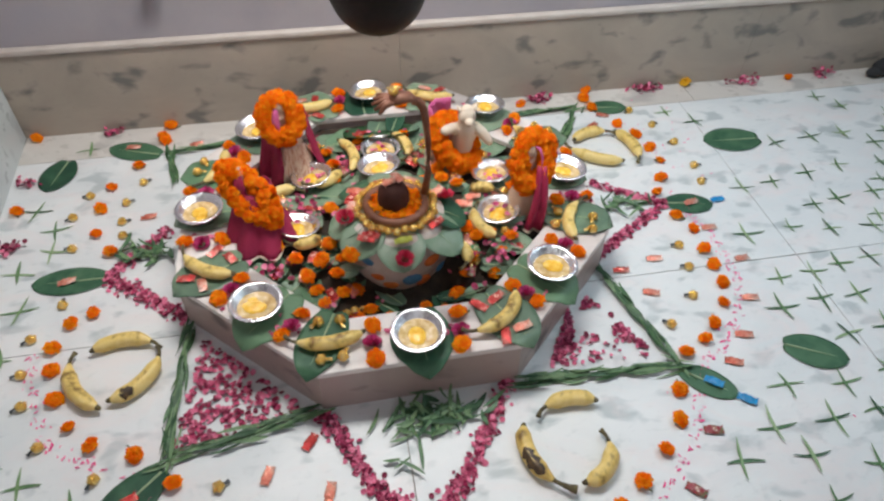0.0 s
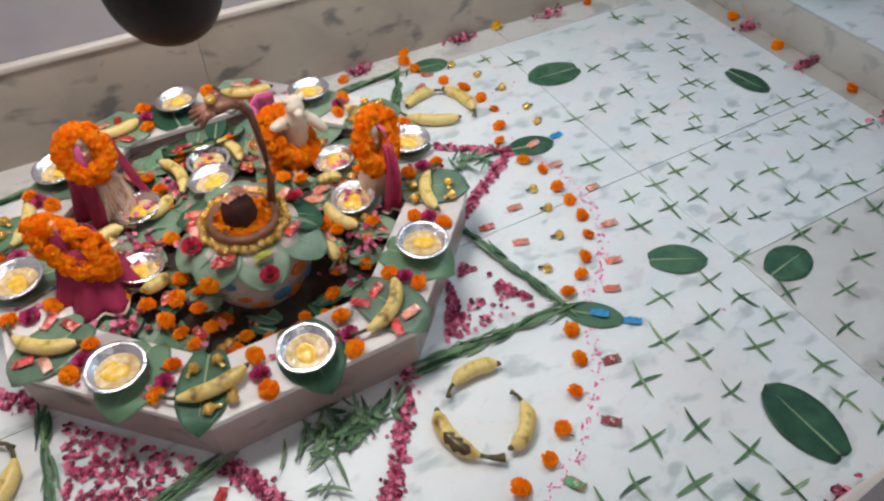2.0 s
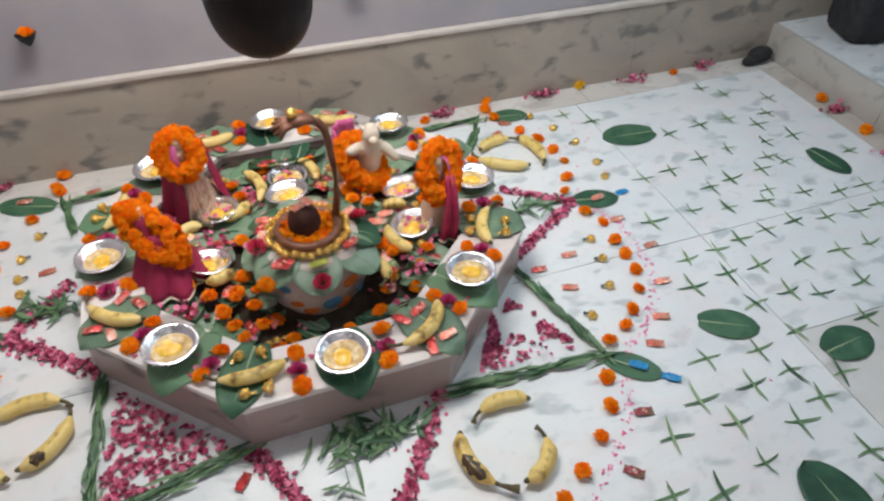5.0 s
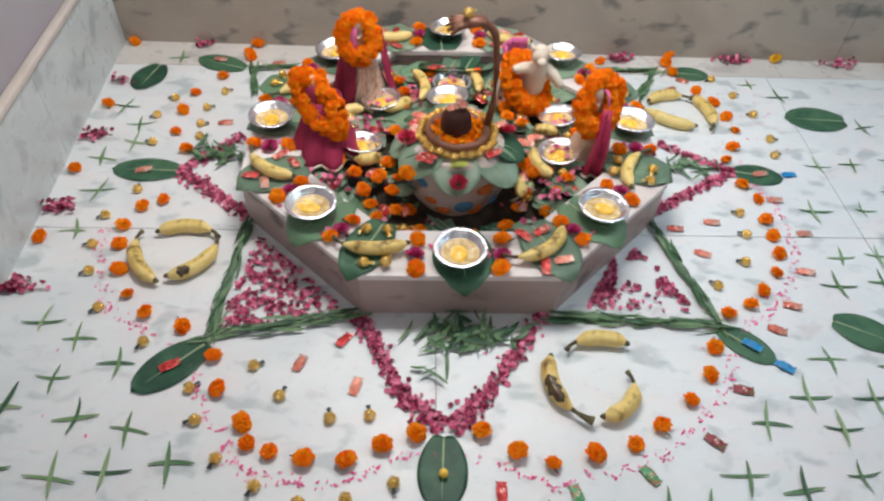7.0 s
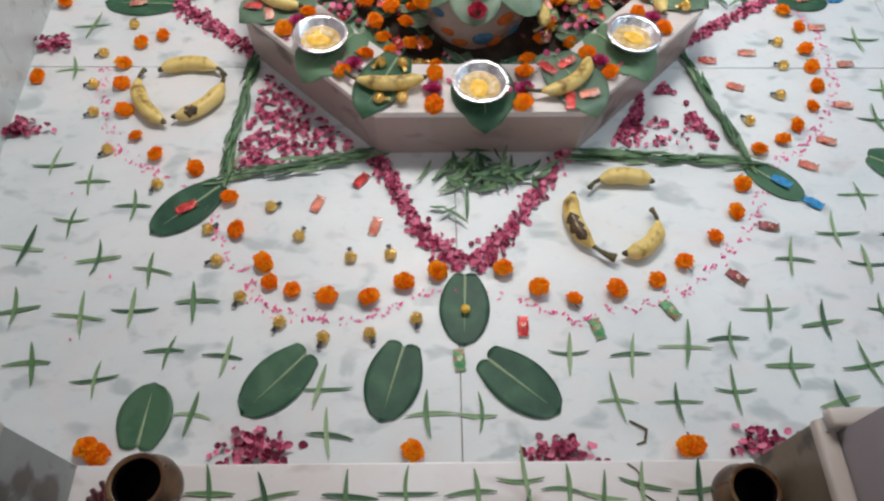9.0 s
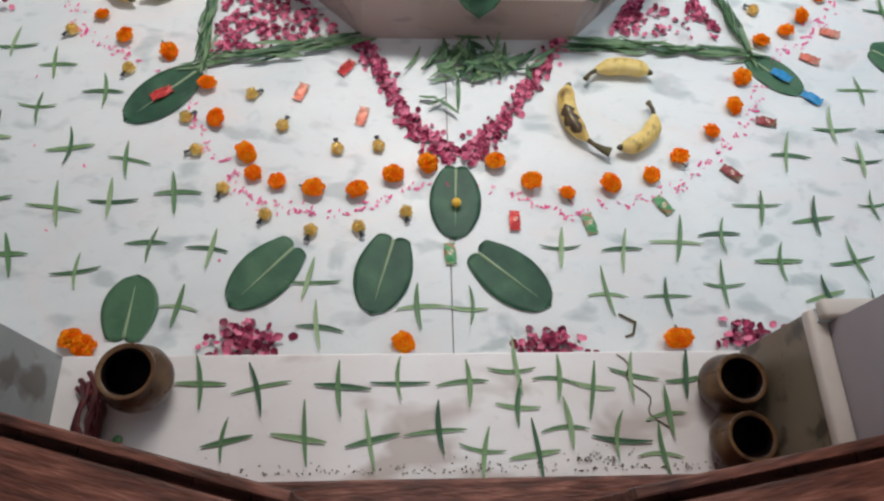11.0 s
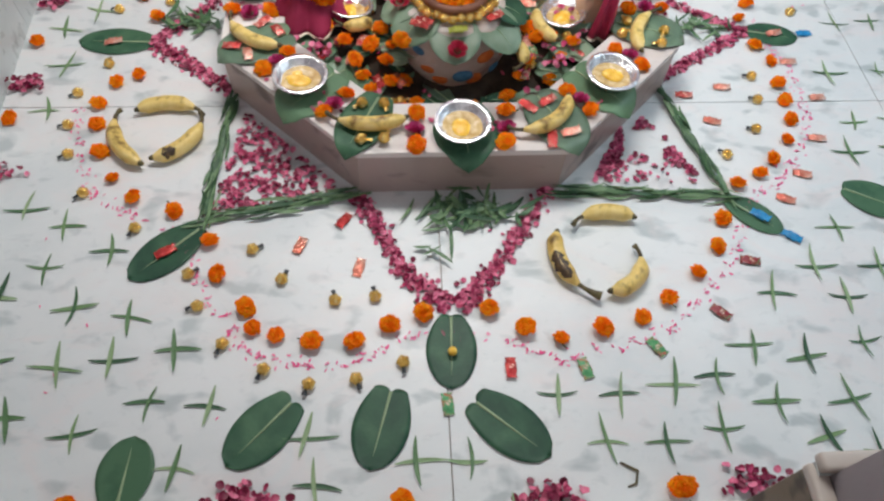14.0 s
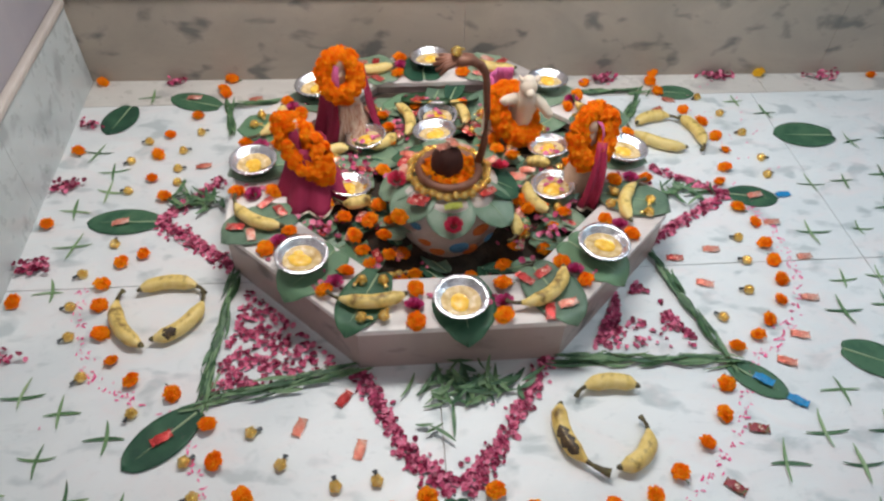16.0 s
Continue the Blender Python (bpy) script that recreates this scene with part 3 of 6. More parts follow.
def petal_heap(name, spots, size, mat, label, category, seed, lift=0.5, slim=1.0):
    """Loose petals as one scattered mass. spots: rows of x, y, z."""
    rnd = random.Random(seed)
    verts, faces = [], []
    for x, y, z in spots:
        s = size * rnd.uniform(0.65, 1.25)
        turn = Euler((rnd.uniform(-lift, lift), rnd.uniform(-lift, lift), rnd.uniform(0, 6.28))).to_matrix()
        curl = rnd.uniform(0.15, 0.6)
        k = len(verts)
        for i in (-1, 0, 1):
            for j in (-1, 0, 1):
                w = 0.70 if j == -1 else 1.0 if j == 0 else 0.56
                p = turn @ Vector((i * w * s / 2 * slim, j * s * (0.55 if i == 0 else 0.42), curl * s * 0.5 * (i * i * 0.7 + j * j * 0.5)))
                verts.append((x + p.x, y + p.y, z + p.z + 0.22 * s * lift + 0.001))
        for i in (0, 1):
            for j in (0, 1):
                q = k + i * 3 + j
                faces.append((q, q + 3, q + 4, q + 1))
    ob = obj(name, mesh(name, verts, faces), mat)
    return tagged(ob, label, category, kind="stuff")


def along(a, b, n, width, rnd, z=0.0, pile=0.006):
    out = []
    for _ in range(n):
        u = rnd.random()
        d = Vector((b[0] - a[0], b[1] - a[1]))
        nrm = Vector((-d.y, d.x)).normalized()
        off = rnd.gauss(0, width * 0.36)
        out.append((a[0] + d.x * u + nrm.x * off, a[1] + d.y * u + nrm.y * off, z + rnd.random() * pile * max(0, 1 - abs(off) / width)))
    return out


def blade_piece(length, width, bend, fold=0.25):
    verts, faces = [], []
    n = 8
    for i in range(n + 1):
        u = i / n
        h = width / 2 * math.sin(math.pi * (0.04 + 0.92 * u)) ** 0.75
        x, y = (u - 0.5) * length, bend * length * (4 * (u - 0.5) ** 2 - 0.5)
        lift = 0.0012 + 0.004 * (2 * u - 1) ** 2
        verts += [(x, y - h, lift + fold * h), (x, y, lift), (x, y + h, lift + fold * h)]
    for i in range(n):
        p = i * 3
        faces += [(p, p + 3, p + 4, p + 1), (p + 1, p + 4, p + 5, p + 2)]
    return verts, faces


BLADES = [(mesh("blade", *blade_piece(0.102 * k, 0.0092 * w, b)), mesh("blade", *blade_piece(0.098 * k, 0.0088 * w, -b))) for k, w, b in
          ((1.0, 1.0, 0.04), (0.9, 1.1, -0.05), (1.1, 0.9, 0.02), (0.85, 0.85, 0.08), (0.95, 1.2, 0.0))]
for a, b in BLADES:
    a.materials.append(M_BLADE)
    b.materials.append(M_BLADE_PALE)


def leaf_cross(x, y, z, seed, size=1.0):
    rnd = random.Random(seed)
    root = thing("leaf_cross", "two narrow green leaves laid crosswise on white marble", "leaf cross",
                 Matrix.LocRotScale((x, y, z), Euler((0, 0, rnd.uniform(-0.13, 0.13))), (size * rnd.uniform(0.88, 1.06),) * 3), "leaf crosses on the floor")
    a, b = BLADES[rnd.randrange(5)]
    c, d = BLADES[rnd.randrange(5)]
    first, second = (a, d) if rnd.random() < 0.6 else (b, c) if rnd.random() < 0.6 else (b, d)
    obj("leaf_blade", first, M_BLADE, root, at=pose(0, 0, 0, 0, 0, rnd.uniform(-9, 9)))
    obj("leaf_blade", second, M_BLADE_PALE, root, at=pose(rnd.uniform(-0.012, 0.012), rnd.uniform(-0.01, 0.01), 0.0022, 0, 0, 90 + rnd.uniform(-12, 12)))
    return root


def banana_piece(length, bend, r, stalk=1.0, mirror=False):
    """A bent fruit in the xy plane, five-sided, with a long neck and stalk at +x; its belly towards -y."""
    n, seg = 20, 15
    verts, faces = [], []
    radius = length / bend

    def centre(u):
        a = (u - 0.5) * bend
        return Vector((radius * math.sin(a), radius * (math.cos(a) - 1) + radius * 0.12 * bend, 0)), Vector((math.cos(a), -math.sin(a), 0))

    for i in range(n + 1):
        u = i / n
        c, t = centre(u)
        side = Vector((-t.y, t.x, 0))
        env = min(1.0, (u * 5.5 + 0.12)) ** 0.62 * min(1.0, ((1 - u) * 3.6 + 0.13)) ** 0.8
        env *= 0.90 + 0.10 * math.sin(math.pi * u)
        for j in range(seg):
            b = 2 * math.pi * j / seg
            k = 1 + 0.055 * math.cos(5 * b + 0.5) + 0.012 * math.sin(9 * u + 2 * b)
            p = c + r * env * k * (math.cos(b) * side + math.sin(b) * Vector((0, 0, 1)))
            verts.append((p.x, p.y, p.z + r * 0.98))
    for i in range(n):
        for j in range(seg):
            j2 = (j + 1) % seg
            faces.append((i * seg + j, i * seg + j2, (i + 1) * seg + j2, (i + 1) * seg + j))
    faces += [tuple(range(seg))[::-1], tuple(n * seg + j for j in range(seg))]
    e, d = centre(1.0)
    e.z = r
    down = Vector((d.y, -d.x, 0))
    stem = tube([e - d * 0.005, e + d * 0.009, e + d * 0.020 * stalk + down * 0.003, e + d * 0.030 * stalk + down * 0.008],
                [r * 0.28, r * 0.24, r * 0.25 * stalk, r * 0.36 * stalk], 8)
    e2, d2 = centre(0.0)
    e2.z = r
    tip = tube([e2 + d2 * 0.004, e2 - d2 * 0.003, e2 - d2 * 0.007], [r * 0.40, r * 0.30, r * 0.14], 8)
    if mirror:
        return [([(-p[0], p[1], p[2]) for p in v], [q[::-1] for q in f]) for v, f in ((verts, faces), stem, tip)]
    return (verts, faces), stem, tip


def banana(a, b, z, seed, mat=None, r=0.0190, bend=1.45, flip=1, label="ripe yellow banana with brown marks on the peel", group="bananas", bruise=0.0, stalk=1.0, mirror=False):
    """A banana whose ends lie at a and b; flip turns its bulge, mirror puts the stalk at the other end."""
    rnd = random.Random(seed)
    ax, ay, bx, by = *a, *b
    chord = math.hypot(bx - ax, by - ay)
    length = chord * (bend / 2) / math.sin(bend / 2)
    body, stem, tip = banana_piece(length, bend, r, stalk, mirror)
    turn = math.atan2(by - ay, bx - ax) + (0 if flip > 0 else math.pi)
    root = thing("banana", label, "banana", Matrix.LocRotScale(((ax + bx) / 2, (ay + by) / 2, z), Euler((rnd.uniform(-0.08, 0.08), 0, turn)), None), group)
    peel = obj("peel", mesh("peel", *body), mat or M_BANANA, root)
    obj("stem", mesh("stem", *stem), M_STEM, root, "dry brown stem")
    obj("tip", mesh("tip", *tip), M_STEM, root, "dark brown tip")
    if bruise:
        seg = 15
        rows = [i for i in range(21) if abs(i / 20 - bruise) < (0.26 if stalk > 1 else 0.14)]
        v, f = [], []
        for i in rows:
            mid = sum((Vector(p) for p in body[0][i * seg:(i + 1) * seg]), Vector()) / seg
            half = 2.4 * math.sqrt(max(0.0, 1 - (2 * (i - rows[0]) / max(1, len(rows) - 1) - 1) ** 2)) * (0.8 + 0.3 * math.sin(i * 2.1)) + 0.15
            for q in range(5):
                w = 2.6 + (q / 4 * 2 - 1) * half
                j = int(math.floor(w)) % seg
                p = Vector(body[0][i * seg + j]).lerp(Vector(body[0][i * seg + (j + 1) % seg]), w - math.floor(w))
                v.append(mid + (p - mid) * 1.07)
        for i in range(len(rows) - 1):
            for q in range(4):
                k = i * 5 + q
                f.append((k, k + 1, k + 6, k + 5))
        obj("bruise", mesh("bruise", v, f), M_BRUISE, peel, "black bruise on the peel")
    return root


def wrapper_meshes(length, width, height):
    verts, faces = [], []
    nx, ny = 12, 6
    for s in (1, -1):
        k = len(verts)
        for i in range(nx + 1):
            u = i / nx * 2 - 1
            pillow = max(0.0, 1 - (abs(u) / 0.72) ** 4)
            pinch = 1.0 - 0.26 * math.exp(-((abs(u) - 0.70) / 0.12) ** 2)
            for j in range(ny + 1):
                v = j / ny * 2 - 1
                crinkle = 0.0016 * math.sin(9 * v + 5 * u) * (1.0 if abs(u) > 0.66 else 0.7) + 0.0010 * math.sin(14 * u - 6 * v) + 0.0008 * math.sin(23 * u + 11 * v)
                verts.append((u * length / 2, v * width / 2 * pinch, height / 2 + s * (height / 2 * pillow * (1 - v ** 4 * 0.85) + 0.0004) + crinkle))
        for i in range(nx):
            for j in range(ny):
                p = k + i * (ny + 1) + j
                q = (p, p + ny + 1, p + ny + 2, p + 1)
                faces.append(q if s > 0 else q[::-1])
    band = []
    bv, bf = [], []
    for i in range(5):
        u = (i / 4 * 2 - 1) * 0.20 + 0.06
        for j in range(6):
            v = (j / 5 * 2 - 1) * 0.42 - 0.08
            bv.append((u * length / 2, v * width / 2, height + 0.0006 - height / 2 * (1 - max(0.0, 1 - (abs(u) / 0.72) ** 4) * (1 - v ** 4 * 0.85))))
    for i in range(4):
        for j in range(5):
            p = i * 6 + j
            bf.append((p, p + 6, p + 7, p + 1))
    return mesh("wrapper", verts, faces), mesh("print_band", bv, bf)


WRAP = wrapper_meshes(0.046, 0.023, 0.008)
WRAP_KINDS = {"red": (M_RED_WRAP, "glossy red sweet wrapper"), "peach": (M_PEACH_WRAP, "peach-pink sweet wrapper"), "green": (M_GREEN_WRAP, "green and red toffee wrapper"),
              "maroon": (M_MAROON_WRAP, "maroon and green toffee wrapper"), "blue": (M_BLUE_WRAP, "bright blue toffee wrapper"), "lime": (M_LIME_WRAP, "lime-yellow toffee wrapper")}
WRAP_MESH = {}
for kind, (mat, text) in WRAP_KINDS.items():
    pair = (WRAP[0].copy(), WRAP[1].copy())
    pair[0].materials.append(mat)
    pair[1].materials.append(M_WHITE_STRIPE)
    WRAP_MESH[kind] = pair


def sweet(x, y, z, kind, angle, seed=0, where="on white marble", tilt=0.0):
    mat, text = WRAP_KINDS[kind]
    root = thing("wrapped_sweet", f"{text} with crimped ends {where}", "sweet", Matrix.LocRotScale((x, y, z + 0.0008), Euler((tilt, random.Random(seed).uniform(-0.1, 0.1), radians(angle))), None), "wrapped sweets")
    wrap = obj("wrapper", WRAP_MESH[kind][0], mat, root)
    if kind in ("green", "maroon") or (kind == "red" and seed % 2):
        obj("print_band", WRAP_MESH[kind][1], M_WHITE_STRIPE, wrap, "pale printed patch")
    return root


def kiss_meshes():
    rip = lambda a, i: 1 + 0.09 * math.sin(5 * a + i) + 0.05 * math.sin(9 * a)
    foil = mesh("foil", *lathe([(0.001, 0.0), (0.0105, 0.001), (0.0135, 0.007), (0.012, 0.014), (0.0075, 0.0195), (0.003, 0.023), (0.0005, 0.0245)], 14, rip), False)
    tail = mesh("tail", *join(tube([(0.008, 0, 0.010), (0.016, 0.001, 0.009), (0.024, 0.003, 0.006)], [0.0030, 0.0036, 0.0062], 6, 0.5)), False)
    return foil, tail


KISS = kiss_meshes()
KISS[0].materials.append(M_GOLD)
KISS[1].materials.append(M_BLACK_FOIL)
GOLD_TAIL = KISS[1].copy()
GOLD_TAIL.materials.clear()
GOLD_TAIL.materials.append(M_GOLD)


def chocolate(x, y, z, angle, dark=True, where="on white marble", scale=1.0, group="foil chocolates"):
    root = thing("foil_chocolate", f"gold foil chocolate with twisted {'black' if dark else 'gold'} end {where}", "chocolate", Matrix.LocRotScale((x, y, z), Euler((0, 0, radians(angle))), (scale,) * 3), group)
    obj("foil", KISS[0], M_GOLD, root)
    obj("twist", KISS[1] if dark else GOLD_TAIL, M_BLACK_FOIL, root, "twisted foil end")
    return root


def bowl_meshes(r, h):
    flute = lambda a, i: 1 + (0.022 if i in (3, 4, 5, 6) else 0.012) * math.sin(26 * a)
    shell = lathe([(0.001, 0.001), (r * 0.60, 0.0), (r * 0.66, 0.002), (r * 0.86, h * 0.93), (r * 1.0, h), (r * 1.02, h - 0.003), (r * 0.98, h + 0.0015), (r * 0.84, h * 0.95), (r * 0.63, 0.004), (0.001, 0.0035)], 78, flute)
    return mesh("foil_bowl", *shell)


BOWL = bowl_meshes(0.063, 0.036)
BOWL.materials.append(M_FOIL)
BOWL_S = bowl_meshes(0.060, 0.030)
BOWL_S.materials.append(M_FOIL)


def foil_bowl(m, seed, small=False, red=False, where="on a green leaf"):
    rnd = random.Random(seed)
    r, h = (0.060, 0.030) if small else (0.063, 0.036)
    bowl = obj("foil_bowl", BOWL_S if small else BOWL, M_FOIL, at=m)
    tagged(bowl, f"fluted silver foil bowl of yellow sweet {where}", "bowl", "foil bowls")
    lump = lambda a, i: 1 + 0.05 * math.sin(3 * a + seed)
    pool = lathe([(r * 0.74, h * 0.47), (r * 0.58, h * 0.50), (r * 0.3, h * 0.47), (0.0005, h * 0.50)], 26)
    sw = new("sweet_offering")
    sw.matrix_basis = m
    tagged(sw, "glossy yellow sweet pudding with lumps filling a foil bowl", "sweet")
    syrup = obj("syrup", mesh("syrup", *pool), M_PUDDING, sw)
    for i in range(4):
        a, q = rnd.uniform(0, 6.28), rnd.uniform(0.0, 0.14 if i == 0 else 0.40) * r
        piece = ball(0.021 if i == 0 else rnd.uniform(0.008, 0.014), 14, 8, rnd.uniform(0.9, 1.4), 1, 0.30 if i == 0 else 0.5, (q * math.cos(a), q * math.sin(a), h * 0.50))
        piece = ([(p[0] * (1 + 0.16 * noise.noise((p[0] * 90, p[1] * 90, seed))), p[1] * (1 + 0.16 * noise.noise((p[1] * 80, seed, p[0] * 90))), p[2]) for p in piece[0]], piece[1])
        obj("lump", mesh("lump", *piece), M_PUDDING_LUMP, syrup, "orange-yellow lump")
    if red:
        spots = []
        for _ in range(7):
            a, q = rnd.uniform(0, 6.28), rnd.uniform(0.2, 0.6) * r
            p = m @ Vector((q * math.cos(a), q * math.sin(a), h * 0.62))
            spots.append(tuple(p))
        petal_heap("loose_rose_petals", spots, 0.015, M_ROSE, "red rose petals strewn over the sweet", "petals", seed + 5, 0.3)
    return bowl


def rose_head(x, y, z, r, seed, mat=None, label="small crimson rose head"):
    rnd = random.Random(seed)
    pieces = []
    for ring, (n, rad, tilt, s) in enumerate(((3, 0.12, 0.2, 0.55), (5, 0.32, 0.5, 0.7), (6, 0.55, 0.9, 0.8), (7, 0.72, 1.25, 0.85))):
        for k in range(n):
            a = 2 * math.pi * (k + 0.4 * ring) / n + rnd.uniform(-0.2, 0.2)
            v, f = [], []
            for i in range(4):
                for j in range(3):
                    uu, vv = i / 3, j - 1
                    rr = rad * r * 0.7 + math.sin(tilt) * uu * s * r * 0.8
                    zz = math.cos(tilt) * uu * s * r * 1.5 + 0.15 * r
                    aa = a + vv * 0.55 * (0.6 + 0.5 * math.sin(math.pi * min(1, uu + 0.15)))
                    v.append((rr * math.cos(aa), rr * math.sin(aa), zz + (0.06 * r if vv else 0)))
            for i in range(3):
                for j in range(2):
                    p = i * 3 + j
                    f.append((p, p + 3, p + 4, p + 1))
            pieces.append((v, f))
    root = thing("rose_head", label, "flower", Matrix.LocRotScale((x, y, z), Euler((rnd.uniform(-0.3, 0.3), rnd.uniform(-0.3, 0.3), rnd.uniform(0, 6))), None), "rose heads")
    obj("petals", mesh("petals", *join(*pieces)), mat or M_ROSE, root)
    obj("sepals", mesh("sepals", *lathe([(0.001, 0.0), (r * 0.3, r * 0.03), (r * 0.42, r * 0.25), (r * 0.2, r * 0.3)], 9)), M_CALYX, root, "green sepals")
    return root

# ---------------------------------------------------------------- middle of the platform: pedestal, stone, serpent
CX, CY = 0.006, -0.118
pedestal = thing("pedestal", "round pale marble pedestal smeared with saffron and blue paste", "pedestal", pose(CX, CY, 0.018))
wob = lambda a, i: 1 + 0.012 * math.sin(3 * a + i)
drum = obj("drum", mesh("drum", *lathe([(0.132, 0.0), (0.140, 0.020), (0.147, 0.060), (0.150, 0.100), (0.147, 0.135), (0.140, 0.160), (0.126, 0.176), (0.110, 0.182), (0.001, 0.183)], 48, wob)), M_PED, pedestal)
for k, (deg, h, s, mat) in enumerate(((-118, 0.030, 1.0, M_ORANGE_DAB), (-82, 0.022, 1.4, M_BLUE_DAB), (-60, 0.055, 1.3, M_ORANGE_DAB), (-33, 0.045, 1.1, M_ORANGE_DAB), (-150, 0.05, 1.1, M_BLUE_DAB), (-95, 0.062, 0.8, M_ORANGE_DAB), (-20, 0.07, 0.7, M_BLUE_DAB), (-128, 0.062, 0.9, M_BLUE_DAB), (-70, 0.012, 1.2, M_ORANGE_DAB), (-45, 0.018, 1.0, M_BLUE_DAB), (-105, 0.012, 1.1, M_ORANGE_DAB))):
    a = radians(deg)
    h = 0.025 + h * 1.5
    rr = 0.139 + 0.011 * min(1.0, h / 0.10)
    dab = ball(0.017 * s, 10, 6, 0.25, 1.2, 0.8)
    obj("paste_dab", mesh("paste_dab", *dab), mat, drum, at=Matrix.Translation((rr * math.cos(a), rr * math.sin(a), h)) @ Matrix.Rotation(a, 4, "Z"))

TOP = 0.200
for k in range(8):
    # each leaf rests on the shoulder of the drum and hangs outwards
    a = 45 * k - 92 + 6 * math.sin(k * 2.3)
    L = 0.130 + 0.012 * math.sin(k * 1.7)
    p = Matrix.Translation((CX, CY, TOP + 0.004 + 0.0015 * (k % 3))) @ Matrix.Rotation(radians(a), 4, "Z") @ Matrix.Translation((0.074, 0, 0)) @ Matrix.Rotation(radians(17 + 5 * math.sin(k * 1.3)), 4, "Y")
    make_leaf("broad_leaf", L, 0.126, p, M_LEAF_ALTAR if k % 3 != 2 else M_LEAF, "broad green leaf laid round the pedestal top", cup=0.03, sag=0.25, notch=0.02, group="leaves round the stone")

stone = obj("oval_stone", mesh("oval_stone", *lathe([(0.001, 0.079), (0.018, 0.077), (0.031, 0.070), (0.039, 0.056), (0.042, 0.036), (0.0425, 0.018), (0.041, 0.0)], 28)), M_STONE_DARK, at=pose(CX - 0.005, CY, TOP + 0.012))
tagged(stone, "dark brown rounded upright stone in the middle", "stone")

# clay serpent: a coil round the stone, an upright body and a flat hood
coil = [(CX + 0.076 * math.cos(a), CY + 0.076 * math.sin(a), TOP + 0.020) for a in np.linspace(radians(30), radians(372), 40)]
body = [(CX + 0.080, CY + 0.020, TOP + 0.03), (CX + 0.092, CY + 0.024, TOP + 0.09), (CX + 0.092, CY + 0.026, TOP + 0.18), (CX + 0.086, CY + 0.028, TOP + 0.26), (CX + 0.082, CY + 0.030, TOP + 0.285), (CX + 0.070, CY + 0.033, TOP + 0.305), (CX + 0.045, CY + 0.036, TOP + 0.317)]
wrist = tube([(CX + 0.066, CY + 0.032, TOP + 0.308), (CX + 0.048, CY + 0.035, TOP + 0.319), (CX + 0.022, CY + 0.036, TOP + 0.319), (CX + 0.004, CY + 0.036, TOP + 0.315)], [0.012, 0.019, 0.025, 0.021], 12, 0.6)
heads = []
for w, reach, drop in ((-0.026, 0.040, 0.018), (-0.014, 0.050, 0.014), (0.0, 0.054, 0.008), (0.013, 0.048, 0.003), (0.024, 0.038, 0.000)):
    heads.append(tube([(CX + 0.012, CY + 0.036 + w * 0.5, TOP + 0.317), (CX - 0.012, CY + 0.036 + w * 0.8, TOP + 0.317 - drop * 0.3), (CX + 0.012 - reach, CY + 0.036 + w * 1.2, TOP + 0.315 - drop)], [0.0095, 0.0080, 0.0048], 8, 0.8))
serp = tagged(obj("serpent_ornament", mesh("serpent_ornament", *join(tube(coil, [0.0125] * 40, 10), tube(body, [0.0115, 0.0095, 0.0085, 0.0088, 0.0095, 0.011, 0.010], 10), wrist, *heads)), M_COPPER), "brown copper serpent ornament with a raised many-headed hood", "ornament")

rnd = random.Random(4)
spots = []
for _ in range(420):
    a, q = rnd.uniform(0, 6.28), rnd.uniform(0.036, 0.068)
    spots.append((CX + q * math.cos(a), CY + q * math.sin(a), TOP + 0.012 + rnd.random() * 0.018))
petal_heap("marigold_petals", spots, 0.013, M_MARI, "loose orange marigold petals heaped round the dark stone", "petals", 9, 0.9)
for k in range(30):
    a = 360 / 30 * k
    q = 0.101 + 0.004 * math.sin(k * 2.1)
    chocolate(CX + q * math.cos(radians(a)), CY + q * math.sin(radians(a)), TOP + 0.008, a + 180 + 30 * math.sin(k), False, "round the coil", 0.85, "ring of gold chocolates")
rest = TOP + 0.010
chocolate(CX + 0.012, CY + 0.036, TOP + 0.330, 40, False, "on the serpent hood", 1.0)
marigold(CX - 0.132, CY - 0.118, TOP - 0.034, 0, 31, "flowers on the altar", "orange marigold head on a broad green leaf")
rose_head(CX + 0.000, CY - 0.166, TOP - 0.026, 0.021, 3, M_ROSE_RED)
rose_head(CX - 0.135, CY - 0.012, TOP - 0.004, 0.023, 4, M_ROSE_RED)
rose_head(CX + 0.140, CY + 0.030, TOP - 0.006, 0.022, 5, M_ROSE_RED)
for x, y, kind, ang in ((-0.078, -0.096, "red", -25), (-0.090, -0.108, "red", 160), (0.002, -0.128, "lime", 5), (0.095, -0.078, "red", 30), (-0.118, 0.018, "peach", 80), (-0.115, 0.055, "red", 60), (-0.10, 0.085, "peach", -20),
                        (0.118, 0.048, "peach", 40), (-0.035, 0.108, "red", 10), (0.055, 0.105, "peach", 150), (-0.01, 0.095, "peach", 60)):
    sweet(CX + x, CY + y, rest - 0.006, kind, ang, 3, "on a green leaf")
sweet(CX - 0.012, CY + 0.004, TOP + 0.089, "peach", 30, 5, "on the dark stone")
sweet(CX + 0.008, CY + 0.010, TOP + 0.097, "peach", 115, 6, "on the dark stone")

